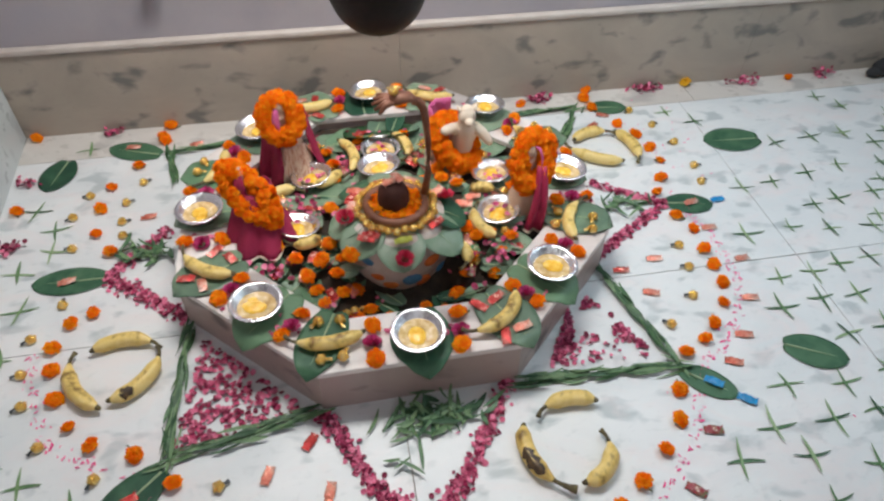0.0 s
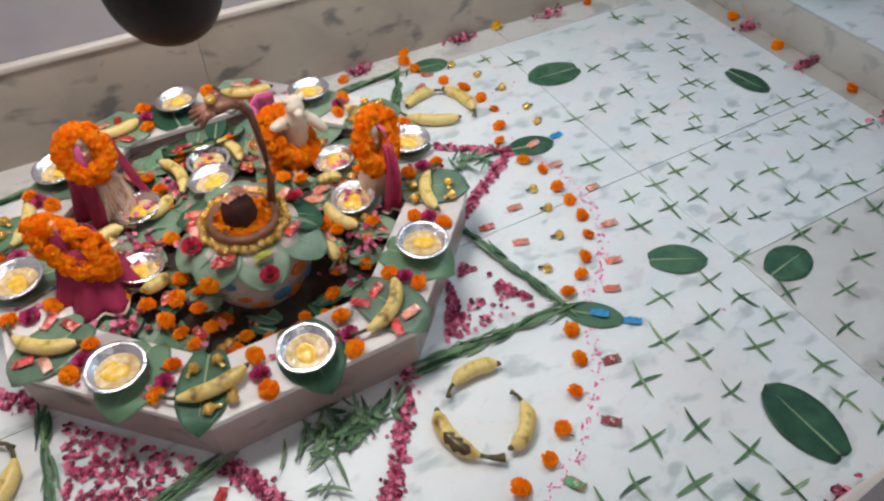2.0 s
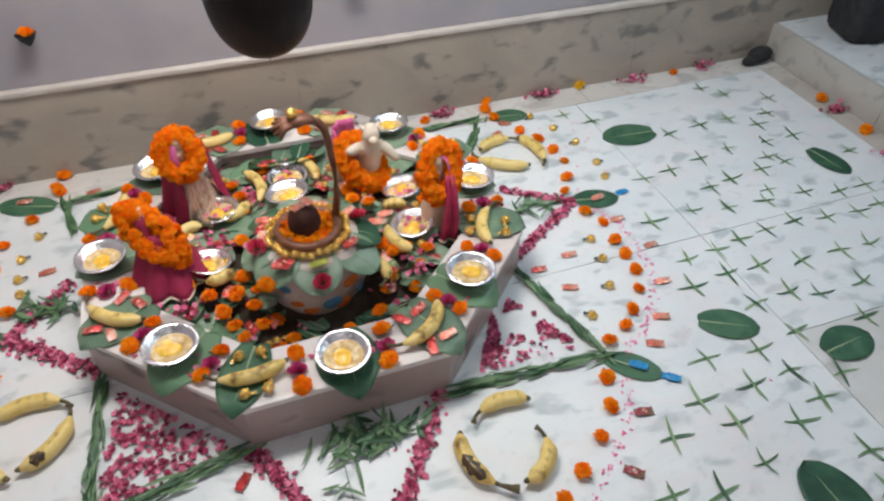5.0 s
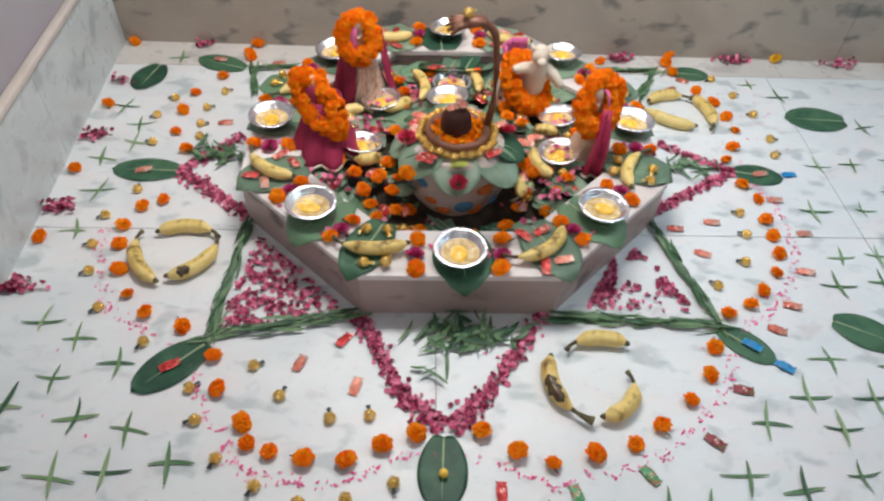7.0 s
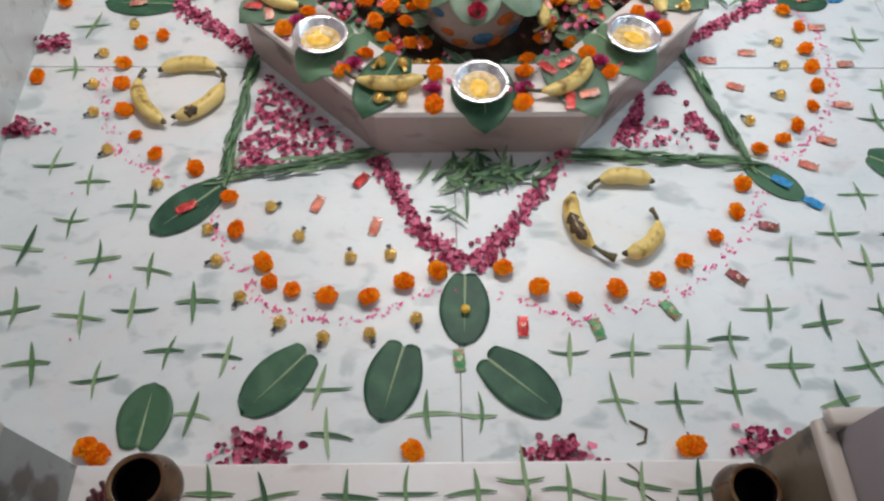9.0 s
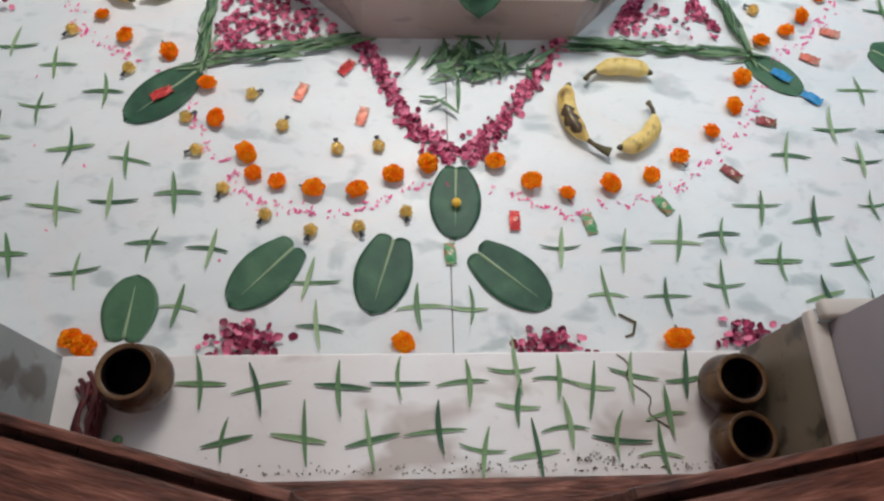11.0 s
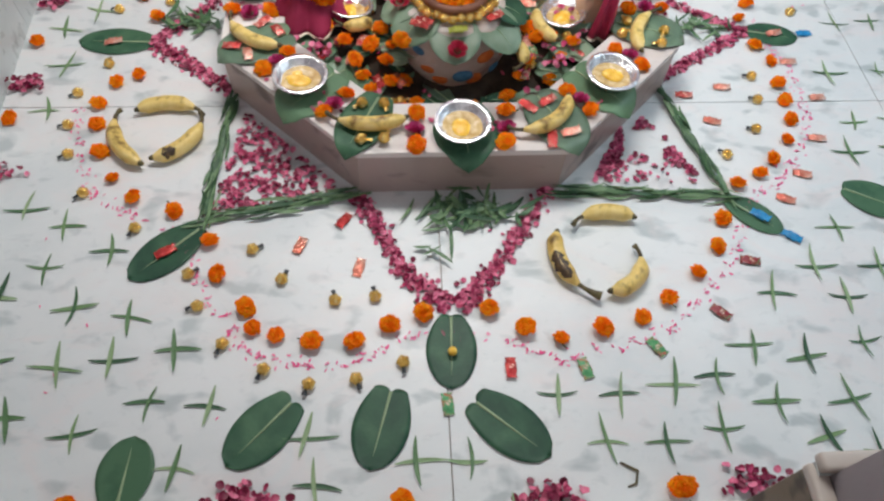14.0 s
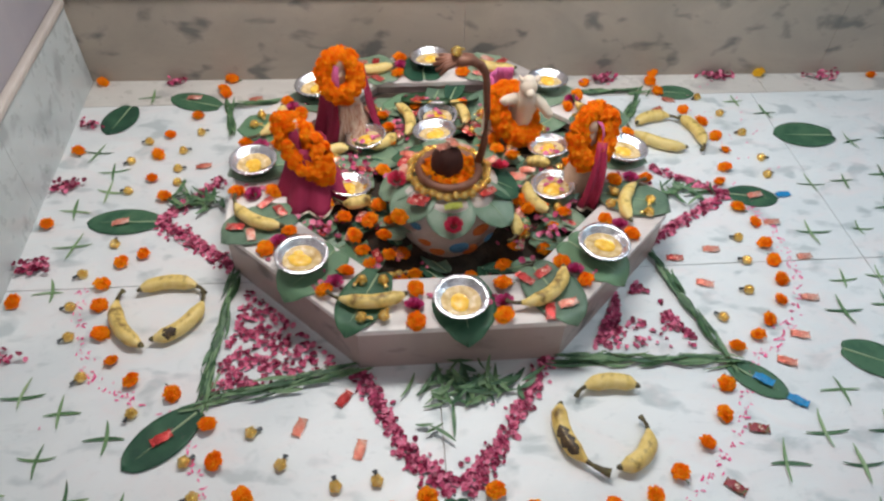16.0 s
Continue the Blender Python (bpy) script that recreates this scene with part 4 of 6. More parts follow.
# litter of leaves, sweets and flowers in the sunken ring
rnd = random.Random(12)
for k, (x, y, a, L) in enumerate(((-0.298, -0.179, 200, 0.15), (-0.219, -0.068, 120, 0.16), (-0.120, 0.053, 70, 0.17), (-0.019, 0.081, 95, 0.17), (0.122, 0.058, 60, 0.16), (0.203, -0.055, 20, 0.15), (0.255, -0.177, -30, 0.13),
                                  (0.301, 0.075, 40, 0.14), (-0.173, 0.207, 110, 0.15), (0.059, 0.212, 80, 0.16), (-0.313, 0.057, 170, 0.13), (0.119, 0.251, 60, 0.15), (-0.246, -0.231, 215, 0.11), (0.216, -0.247, -20, 0.11), (-0.083, 0.287, 140, 0.14), (-0.196, -0.191, 30, 0.11), (-0.361, -0.106, 80, 0.14), (0.361, 0.003, 100, 0.14), (0.279, 0.186, 30, 0.15), (-0.304, 0.159, 60, 0.14), (-0.051, 0.174, 30, 0.15), (0.170, 0.148, 0, 0.14), (-0.242, 0.086, -20, 0.15), (0.262, -0.016, -40, 0.14), (-0.154, 0.319, 20, 0.14), (0.304, -0.148, 60, 0.12), (-0.003, 0.356, 70, 0.10), (-0.297, -0.271, 120, 0.11))):
    make_leaf("broad_leaf", L, L * 0.72, pose(x, y, bed(x, y) + 0.006 + 0.002 * (k % 4), rnd.uniform(-5, 5), rnd.uniform(-6, 4), a), M_LEAF_ALTAR if k % 4 else M_LEAF_PALE, "broad green leaf lying among the offerings", cup=0.06, wave=0.003, group="leaves in the sunken ring")
for k in range(80):
    a, q = rnd.uniform(0, 6.28), rnd.uniform(0.19, 0.40)
    x, y = q * math.cos(a), -0.01 + q * math.sin(a)
    if math.hypot(x - CX, y - CY) < 0.165:
        continue
    L = rnd.uniform(0.06, 0.105)
    make_leaf("small_leaf", L, L * 0.62, pose(x, y, bed(x, y) + 0.004 + 0.010 * rnd.random(), rnd.uniform(-14, 14), rnd.uniform(-12, 6), rnd.uniform(0, 360)), (M_LEAF, M_LEAF_ALTAR, M_LEAF_PALE)[k % 3], "small green leaf lying among the offerings", cup=0.1, wave=0.002, group="leaves in the sunken ring")
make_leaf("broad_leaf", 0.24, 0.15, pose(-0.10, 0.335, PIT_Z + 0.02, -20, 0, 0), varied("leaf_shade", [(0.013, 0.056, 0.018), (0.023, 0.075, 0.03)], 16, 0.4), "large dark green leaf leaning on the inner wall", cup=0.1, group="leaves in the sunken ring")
INNER = PIT_Z + 0.016
for k, (x, y, red, tip) in enumerate(((-0.261, -0.079, False, (-8, 6)), (0.298, -0.102, True, (-4, -4)), (0.316, 0.069, True, (-6, 3)), (-0.212, 0.137, True, (-5, 4)), (0.003, 0.239, True, (-4, 0)), (-0.012, 0.132, False, (6, 2)))):
    lift = 0.012 if k == 5 else 0.0
    foil_bowl(pose(x, y, INNER + lift, tip[0], tip[1], 40 * k), 60 + k, small=(k != 5), red=red, where="among leaves and flowers")
for a, b, fl in (((-0.203, -0.124), (-0.273, -0.144), 1), ((-0.211, 0.098), (-0.126, 0.150), -1), ((-0.093, 0.144), (-0.114, 0.308), -1), ((0.084, 0.196), (0.053, 0.314), -1), ((-0.333, 0.067), (-0.262, 0.091), 1), ((0.225, -0.081), (0.263, -0.202), -1), ((0.160, -0.191), (0.172, -0.272), 1), ((0.237, 0.005), (0.307, -0.006), 1)):
    banana(a, b, bed(*a) + 0.020, 7, r=0.0165, bend=1.35, flip=fl, group="bananas on the altar")
for k, (x, y, s) in enumerate(((-0.142, -0.135, 0), (-0.201, -0.196, 0), (0.169, -0.110, 0), (0.220, -0.182, 0), (-0.167, -0.006, 0), (-0.146, 0.120, 1), (0.106, 0.068, 0), (0.166, 0.082, 1), (-0.093, -0.319, 1), (0.142, -0.307, 0), (-0.159, -0.278, 1),
                               (0.191, -0.237, 1), (-0.058, 0.301, 1), (0.083, 0.303, 0), (-0.168, 0.253, 1), (0.207, 0.041, 1), (-0.147, 0.191, 1), (0.310, -0.193, 1), (-0.225, -0.272, 1), (0.048, -0.336, 1), (-0.204, -0.313, 2), (0.098, -0.352, 2), (-0.042, -0.350, 2), (0.246, -0.288, 1), (-0.268, -0.185, 1), (0.275, -0.233, 2), (-0.021, 0.198, 1), (0.356, 0.003, 2), (-0.314, -0.133, 1), (0.161, 0.128, 1), (-0.170, -0.237, 0), (-0.124, -0.263, 1), (0.172, -0.267, 1), (0.195, -0.141, 1), (-0.182, -0.145, 1), (0.160, -0.160, 2), (-0.151, -0.196, 2), (-0.246, -0.236, 0), (0.255, -0.172, 1), (-0.012, -0.361, 1), (-0.128, -0.349, 1), (0.128, -0.362, 1))):
    marigold(x, y, bed(x, y) + (0.022 if y > -0.25 else 0.010), s, 40 + k, "flowers on the altar", "orange marigold head among leaves on the altar")
for k in range(88):
    a = rnd.uniform(0, 360)
    q = rnd.uniform(0.20, 0.385)
    x, y = q * math.cos(radians(a)), -0.02 + q * math.sin(radians(a))
    if math.hypot(x - CX, y - CY) < 0.185:
        continue
    if k % 3 == 0:
        chocolate(x, y, bed(x, y) + 0.012, a * 3, False, "among altar leaves")
    else:
        sweet(x, y, bed(x, y) + 0.018, ("red", "peach", "peach", "red", "peach", "maroon", "green")[k % 7], a * 2, k, "among altar leaves", rnd.uniform(-0.3, 0.3))
spots = []
for cx, cy, n, s in ((-0.300, -0.056, 60, 0.035), (-0.251, 0.014, 40, 0.035), (-0.328, -0.209, 26, 0.02), (0.256, -0.248, 26, 0.03), (0.169, 0.250, 24, 0.03), (-0.235, 0.270, 30, 0.03), (-0.102, 0.185, 26, 0.03)):
    spots += [(cx + rnd.gauss(0, s), cy + rnd.gauss(0, s), INNER + rnd.random() * 0.012) for _ in range(n)]
for _ in range(150):
    a, q = rnd.uniform(0, 6.28), rnd.uniform(0.20, 0.39)
    x, y = q * math.cos(a), q * math.sin(a)
    if math.hypot(x - CX, y - CY) > 0.165:
        spots.append((x, y, bed(x, y) + 0.012 + 0.012 * rnd.random()))
petal_heap("rose_petals_on_altar", spots, 0.015, M_ROSE, "loose crimson rose petals strewn among the altar offerings", "petals", 77, 0.6)

# ---------------------------------------------------------------- offerings on the rim
for k in range(8):
    ang = -90 + 45 * k
    L = 0.180 if k in (0, 1, 7) else 0.172
    make_leaf("broad_leaf", L, 0.148, on_rim(ang + (1, -3, 2, -2, 3, 2, -2, 3)[k], 0.428, PLAT_H + 0.001), (M_LEAF if k in (0, 4) else M_LEAF_ALTAR) if k not in (1, 7) else M_LEAF_PALE, "broad green leaf under a foil bowl on the rim", cup=0.012, sag=3.0, notch=0.03, group="leaves on the rim", bow=0.84)
    foil_bowl(on_rim(ang, 0.515, PLAT_H + 0.006) @ pose(0, 0, 0, 0, 4 if k in (3, 4, 5) else 1.5, 17 * k), 20 + k)
    for s in (-1, 1):
        if (k, s) in ((3, 1), (5, -1)):
            continue
        for j, (rad, what) in enumerate(((0.462, "m"), (0.507, "r"), (0.546, "m"))):
            m = on_rim(ang, rad + 0.006 * math.sin(3 * k + j)) @ Matrix.Translation((0, s * (0.102 + 0.005 * math.sin(5 * k + 2 * j + s)), 0))
            x, y, z = m.translation
            if what == "m":
                marigold(x, y, z + 0.002, 1 if (k + j) % 2 else 0, 200 + 6 * k + 2 * j + s, "flowers on the rim", "orange marigold head on the marble rim")
            else:
                rose_head(x, y, z + 0.001, 0.020, 300 + 4 * k + s, M_ROSE_MAGENTA)
    spots = []
    for s in (-1, 1):
        for _ in range(12 if k in (2, 6, 7) else 5):
            m = on_rim(ang, 0.512 + rnd.gauss(0, 0.022)) @ Matrix.Translation((0, s * (0.09 + rnd.gauss(0, 0.014)), 0))
            spots.append(tuple(m.translation))
    petal_heap("loose_rose_petals", spots, 0.014, M_ROSE, "few loose rose petals on the marble rim", "petals", 500 + k, 0.4)

    # corner: a leaf with a banana and four sweets
    c = -67.5 + 45 * k
    gold = k in (1, 2, 5, 7)
    make_leaf("broad_leaf", 0.190, 0.135 if k != 7 else 0.115, on_rim(c + (2, 3, -2, 3, -3, 2, 2, -2)[k], 0.442, PLAT_H + 0.004), (M_LEAF if k == 7 else M_LEAF_ALTAR) if k != 5 else M_LEAF_PALE, "broad green leaf under a banana on the rim corner", cup=0.012, sag=3.0, notch=0.03, group="leaves on the rim", bow=0.88)
    q = on_rim(c, 0.522, PLAT_H + 0.005, radians((0, 0, 22, 0, -20, 0, 30, 22)[k]))
    p0, p1 = (q @ Vector((0.026 if k == 0 else 0.006, -0.078, 0))), (q @ Vector((-0.024 if k == 0 else 0.002, 0.076, 0)))
    banana(tuple(p0[:2]), tuple(p1[:2]), PLAT_H + 0.005, 30 + k, r=0.0168, bend=1.5 if k == 0 else 0.95 if k == 7 else 1.15, flip=-1 if k in (0, 6, 7) else 1, group="bananas on the rim")
    for j, (u, v) in enumerate(((-0.050, -0.024), (-0.048, 0.026), (0.050, -0.024), (0.048, 0.026))):
        u, v = (u + 0.010, v) if k in (0, 6, 7) and u > 0 else (u, v)
        m = q @ Vector((u, v, 0.002))
        if gold:
            chocolate(m.x, m.y, m.z, 70 * j + 30 * k, False, "on a green leaf", 1.0)
        else:
            sweet(m.x, m.y, m.z, "red" if j < 3 else "peach", c + (25, 100, -30, 80)[j], j, "on a green leaf")
rose_head(*(on_rim(22.5, 0.48).translation), 0.018, 777, M_ROSE_RED)


# ---------------------------------------------------------------- figures with cloths and garlands
def loop_frame(lean, yaw):
    """Right, up and facing directions of a garland that leans back and is turned about the vertical."""
    z = Matrix.Rotation(radians(yaw), 3, "Z")
    right, up = z @ Vector((1, 0, 0)), z @ Vector((0, math.cos(radians(lean)), math.sin(radians(lean))))
    return right, up, right.cross(up)


def figure(name, x, y, height, width, mat, label, head):
    """A plain small plaster figure: a wide seat, a trunk that bends to the head, arms and a crowned head."""
    hx, hy, hz = head[0] - x, head[1] - y, head[2] - PIT_Z
    k = hz
    trunk = lathe([(width, 0.0), (width * 1.04, k * 0.06), (width * 0.95, k * 0.22), (width * 0.66, k * 0.44), (width * 0.60, k * 0.62), (width * 0.52, k * 0.76), (width * 0.36, k * 0.87), (width * 0.24, k * 0.95)], 22)
    trunk = ([(p[0] + hx * (p[2] / k) ** 2, p[1] + hy * (p[2] / k) ** 2, p[2]) for p in trunk[0]], trunk[1])
    pieces = [trunk, ball(width * 0.33, 14, 10, 0.85, 0.85, 1.15, (hx, hy, hz)), tube([(hx, hy, hz + width * 0.25), (hx, hy + 0.004, hz + width * 0.55), (hx, hy + 0.006, hz + width * 0.85)], [width * 0.30, width * 0.24, width * 0.06], 10),
              ball(width * 0.07, 8, 6, 0.8, 1.2, 1.2, (hx, hy - width * 0.28, hz - 0.001))]
    ob = obj(name, mesh(name, *join(*pieces)), mat, at=pose(x, y, PIT_Z))
    return tagged(ob, label, "figurine", "figurines on the altar")


def drape(x, y, height, r0, r1, start, sweep, mat, label, hem=True, lean=0.0, base=PIT_Z + 0.004):
    """A folded cloth that hangs round part of a figure from the shoulders to its seat."""
    root = thing("draped_cloth", label, "cloth", pose(x, y, base))
    fold = lambda a, i: 1 + (0.05 + 0.012 * i) * math.sin(7 * a + 0.4 * i) + 0.03 * math.sin(13 * a)
    n = 9
    prof = [(r1 + (r0 - r1) * (i / n) ** 1.4, height * (1 - i / n)) for i in range(n + 1)]
    v, f = lathe(prof, 40, fold, radians(start), radians(sweep))
    v = [(p[0], p[1] - lean * (1 - p[2] / height), p[2]) for p in v]
    c = obj("cloth", mesh("cloth", v, f), mat, root)
    c.modifiers.new("thick", "SOLIDIFY").thickness = 0.002
    if hem:
        m = 41
        line = [Vector(v[n * m + j]) * 1.01 + Vector((0, 0, 0.003)) for j in range(m)]
        obj("hem", mesh("hem", *tube(line, [0.0032] * m, 6)), M_GILT, c, "pale gilt braid hem")
    return root


def scarf(top, foot, w0, w1, mat, label, hem=True, bulge=0.012):
    """A pleated strip of cloth that hangs from a shoulder to the leaves below."""
    root = thing("draped_cloth", label, "cloth", Matrix.Identity(4))
    top, foot = Vector(top), Vector(foot)
    n, m = 10, 14
    v, f = [], []
    for i in range(n + 1):
        u = i / n
        c = top.lerp(foot, u) + Vector((0, -bulge, bulge * 0.6)) * math.sin(math.pi * u)
        w = w0 + (w1 - w0) * u
        for j in range(m + 1):
            q = j / m * 2 - 1
            v.append((c.x + q * w / 2, c.y + 0.14 * w * math.cos(5.5 * q + 0.8 * u) + 0.4 * w * q * q * 0.5, c.z))
    for i in range(n):
        for j in range(m):
            p = i * (m + 1) + j
            f.append((p, p + m + 1, p + m + 2, p + 1))
    c = obj("cloth", mesh("cloth", v, f), mat, root)
    c.modifiers.new("thick", "SOLIDIFY").thickness = 0.003
    if hem:
        line = [Vector(v[n * (m + 1) + j]) + Vector((0, -0.002, 0.002)) for j in range(m + 1)]
        obj("hem", mesh("hem", *tube(line, [0.0035] * (m + 1), 6)), M_GILT, c, "pale gilt braid hem")
    return root


def veil(head, r, start, sweep, mat, label):
    """A cloth laid over the back of a small head."""
    root = thing("draped_cloth", label, "cloth", pose(*head))
    fold = lambda a, i: 1 + 0.06 * math.sin(6 * a + i)
    v, f = lathe([(0.002, r * 1.35), (r * 0.45, r * 1.25), (r * 0.8, r * 0.85), (r, r * 0.2), (r * 1.12, -r * 0.7), (r * 1.3, -r * 1.5)], 26, fold, radians(start), radians(sweep))
    c = obj("cloth", mesh("cloth", v, f), mat, root)
    c.modifiers.new("thick", "SOLIDIFY").thickness = 0.002
    return root


def garland(x, y, z, rx, ry, lean, count, roll=0.0, thick=0.0095, yaw=0.0, label="thick garland of orange marigolds round a figurine"):
    """A closed rope of small marigold heads packed round a string."""
    root = thing("marigold_garland", label, "garland", pose(x, y, z))
    rnd_g = random.Random(int(1000 * (x + 2 * y)))
    right, up, face = loop_frame(lean, yaw)
    loop = []
    for i in range(count):
        a = 2 * math.pi * i / count
        flat = lambda u, v: right * (u * math.cos(roll) - v * math.sin(roll)) + up * (u * math.sin(roll) + v * math.cos(roll))
        p0 = flat(rx * math.cos(a), ry * math.sin(a))
        out = flat(math.cos(a), math.sin(a))
        loop.append(p0)
        for j in range(5):
            phi = 2 * math.pi * (j + 0.5 * (i % 2)) / 5 + rnd_g.uniform(-0.25, 0.25)
            d = out * math.cos(phi) + face * math.sin(phi)
            tilt = (d + Vector([rnd_g.uniform(-0.45, 0.45) for _ in range(3)])).normalized()
            e = tilt.to_track_quat("Z", "Y")
            p = p0 + d * (thick + rnd_g.gauss(0, 0.002)) + Vector([rnd_g.gauss(0, 0.0018) for _ in range(3)])
            obj("flower", GARLAND_FLOWER[rnd_g.randrange(2)], M_MARI, root, at=Matrix.LocRotScale(p, e, None))
    obj("string", mesh("string", *tube(loop + [loop[0]], [0.0016] * (count + 1), 5)), M_ROPE, root, "thin cotton string")
    return root


def dressed(x, y, z, lean, yaw=0.0, back=0.016, side=0.0, rise=0.0):
    """Where a head sits inside a garland whose middle is x, y, z."""
    right, up, face = loop_frame(lean, yaw)
    return tuple(Vector((x, y, z)) - face * back + right * side + up * rise)


# seated figure in maroon, low on the west side
h_a = dressed(-0.367, -0.067, PIT_Z + 0.160, 56, back=-0.002, side=-0.012, rise=0.030)
figure("figurine", -0.360, -0.027, 0.215, 0.056, M_PLASTER, "small plaster figurine wrapped in maroon cloth", h_a)
drape(-0.360, -0.037, 0.150, 0.092, 0.046, 130, 280, M_MAROON, "maroon cloth with a pale gilt hem hung round a figurine", lean=0.045, base=PIT_Z + 0.020)
veil(h_a, 0.024, 20, 270, M_MAROON, "maroon cloth over the head of a figurine")
garland(-0.367, -0.067, PIT_Z + 0.160, 0.029, 0.083, 56, 21, roll=0.62)
# taller figure with a cream skirt
h_b = dressed(-0.275, 0.183, PIT_Z + 0.216, 66, back=-0.004, rise=0.010)
figure("figurine", -0.268, 0.233, 0.300, 0.066, M_PLASTER, "taller tan plaster figurine in a maroon shawl", h_b)
drape(-0.275, 0.235, 0.225, 0.086, 0.052, 150, 110, M_MAROON, "maroon shawl hung over one side of a figurine", lean=0.01)
drape(-0.263, 0.238, 0.200, 0.088, 0.050, -25, 55, M_MAROON, "maroon shawl end hung over a figurine", lean=0.0)
drape(-0.268, 0.231, 0.120, 0.084, 0.060, -112, 70, M_BROWN_CLOTH, "brown pleated skirt with a gilt hem on a figurine", lean=0.004)
veil(h_b, 0.024, 30, 235, M_PINK_CLOTH, "pink cloth over the head of a figurine")
garland(-0.275, 0.183, PIT_Z + 0.216, 0.043, 0.052, 66, 17)
# cream figure with spread arms
lean_c = lambda z: -0.050 * (z / 0.20) ** 1.5
trunk_c = lathe([(0.058, 0.0), (0.058, 0.02), (0.050, 0.06), (0.042, 0.10), (0.038, 0.130), (0.037, 0.150), (0.030, 0.166), (0.019, 0.178), (0.017, 0.190)], 22)
trunk_c = ([(p[0], p[1] + lean_c(p[2]), p[2]) for p in trunk_c[0]], trunk_c[1])
parts_c = [trunk_c, ball(0.026, 16, 12, 1.0, 0.95, 1.05, (0.0, -0.055, 0.203)), ball(0.015, 12, 9, 0.9, 1.2, 0.9, (0.002, -0.078, 0.196)), ball(0.020, 12, 9, 1.0, 0.9, 0.8, (0.0, -0.052, 0.220))]
for q in (-1, 1):
    parts_c.append(tube([(q * 0.014, -0.050, 0.214), (q * 0.024, -0.050, 0.226), (q * 0.028, -0.050, 0.236)], [0.012, 0.011, 0.004], 9, 0.6))
    parts_c.append(tube([(q * 0.024, -0.040, 0.152), (q * 0.046, -0.050, 0.160 if q < 0 else 0.140), (q * 0.066, -0.064, 0.164 if q < 0 else 0.116), (q * 0.074, -0.070, 0.170 if q < 0 else 0.108)], [0.020, 0.017, 0.014, 0.008], 10))
tagged(obj("figurine", mesh("figurine", *join(*parts_c)), M_CREAM, at=pose(0.247, 0.185, PIT_Z)), "cream plaster figurine with spread arms in a garland", "figurine", "figurines on the altar")
drape(0.200, 0.210, 0.185, 0.060, 0.046, 60, 150, M_PINK_CLOTH, "pink cloth hung behind a cream figurine", hem=False)
scarf((0.160, 0.190, PIT_Z + 0.125), (0.155, 0.175, PIT_Z + 0.02), 0.040, 0.050, M_CREAM, "cream cloth hung beside a figurine", False)
garland(0.219, 0.145, PIT_Z + 0.105, 0.050, 0.076, 60, 20, 0.30, yaw=28, label="loose garland of orange marigolds on a cream figurine")
# figure with a crimson shawl on the east side
h_d = dressed(0.377, -0.106, PIT_Z + 0.200, 62, back=-0.004, side=-0.008, rise=0.010)
figure("figurine", 0.383, -0.063, 0.255, 0.054, M_PLASTER, "small plaster figurine in a crimson shawl", h_d)
veil(tuple(Vector(h_d) + Vector((0.010, 0, 0))), 0.026, -60, 250, M_PINK_CLOTH, "pink scarf over the head of a figurine")
scarf((0.395, -0.136, PIT_Z + 0.205), (0.383, -0.174, PIT_Z + 0.012), 0.026, 0.062, M_CRIMSON, "crimson shawl hanging over the garland of a figurine", True, 0.022)
garland(0.377, -0.103, PIT_Z + 0.200, 0.038, 0.064, 62, 19, roll=-0.25)

# ---------------------------------------------------------------- flower and leaf pattern on the floor
rnd = random.Random(21)
petals = []
for a, b, n, w in (((-0.234, -0.586), (-0.176, -0.703), 110, 0.030), ((-0.176, -0.703), (-0.134, -0.796), 90, 0.028), ((-0.134, -0.796), (-0.035, -0.882), 150, 0.036), ((0.216, -0.568), (0.134, -0.697), 110, 0.030), ((0.134, -0.697), (0.063, -0.796), 90, 0.028), ((0.063, -0.796), (-0.019, -0.882), 150, 0.036), ((-0.565, -0.233), (-0.801, -0.050), 270, 0.034), ((-0.801, -0.050), (-0.650, 0.133), 210, 0.028),
                   ((0.557, -0.205), (0.870, -0.005), 280, 0.027), ((0.865, -0.010), (0.660, 0.130), 200, 0.026)):
    petals += along(a, b, n, w, rnd)
petal_heap("rose_petal_lines", petals[::1], 0.0122, M_ROSE, "crimson rose petals laid in pointed lines on the floor", "petals", 1, 0.55)


def in_triangle(a, b, c, n, hole=None):
    out = []
    for _ in range(n):
        u, v = rnd.random(), rnd.random()
        if u + v > 1:
            u, v = 1 - u, 1 - v
        p = (a[0] + u * (b[0] - a[0]) + v * (c[0] - a[0]), a[1] + u * (b[1] - a[1]) + v * (c[1] - a[1]))
        if hole and noise.noise((p[0] * 34 + hole, p[1] * 34, 0)) < -0.20:
            continue
        out.append((*p, rnd.random() * 0.004))
    return out


petal_heap("rose_petal_fill", in_triangle((-0.522, -0.311), (-0.578, -0.623), (-0.262, -0.577), 620, 1.7), 0.0120, M_ROSE, "loose crimson rose petals filling a leaf-edged triangle", "petals", 2, 0.5)
petal_heap("rose_petal_fill", in_triangle((0.437, -0.364), (0.410, -0.499), (0.327, -0.549), 230, 4.2) + in_triangle((0.536, -0.410), (0.601, -0.540), (0.518, -0.505), 150, 4.2) + in_triangle((0.491, -0.340), (0.521, -0.380), (0.462, -0.379), 30) + in_triangle((0.327, -0.549), (0.591, -0.555), (0.453, -0.459), 50), 0.0122, M_ROSE, "sparse crimson rose petals in a leaf-edged triangle", "petals", 3, 0.5)


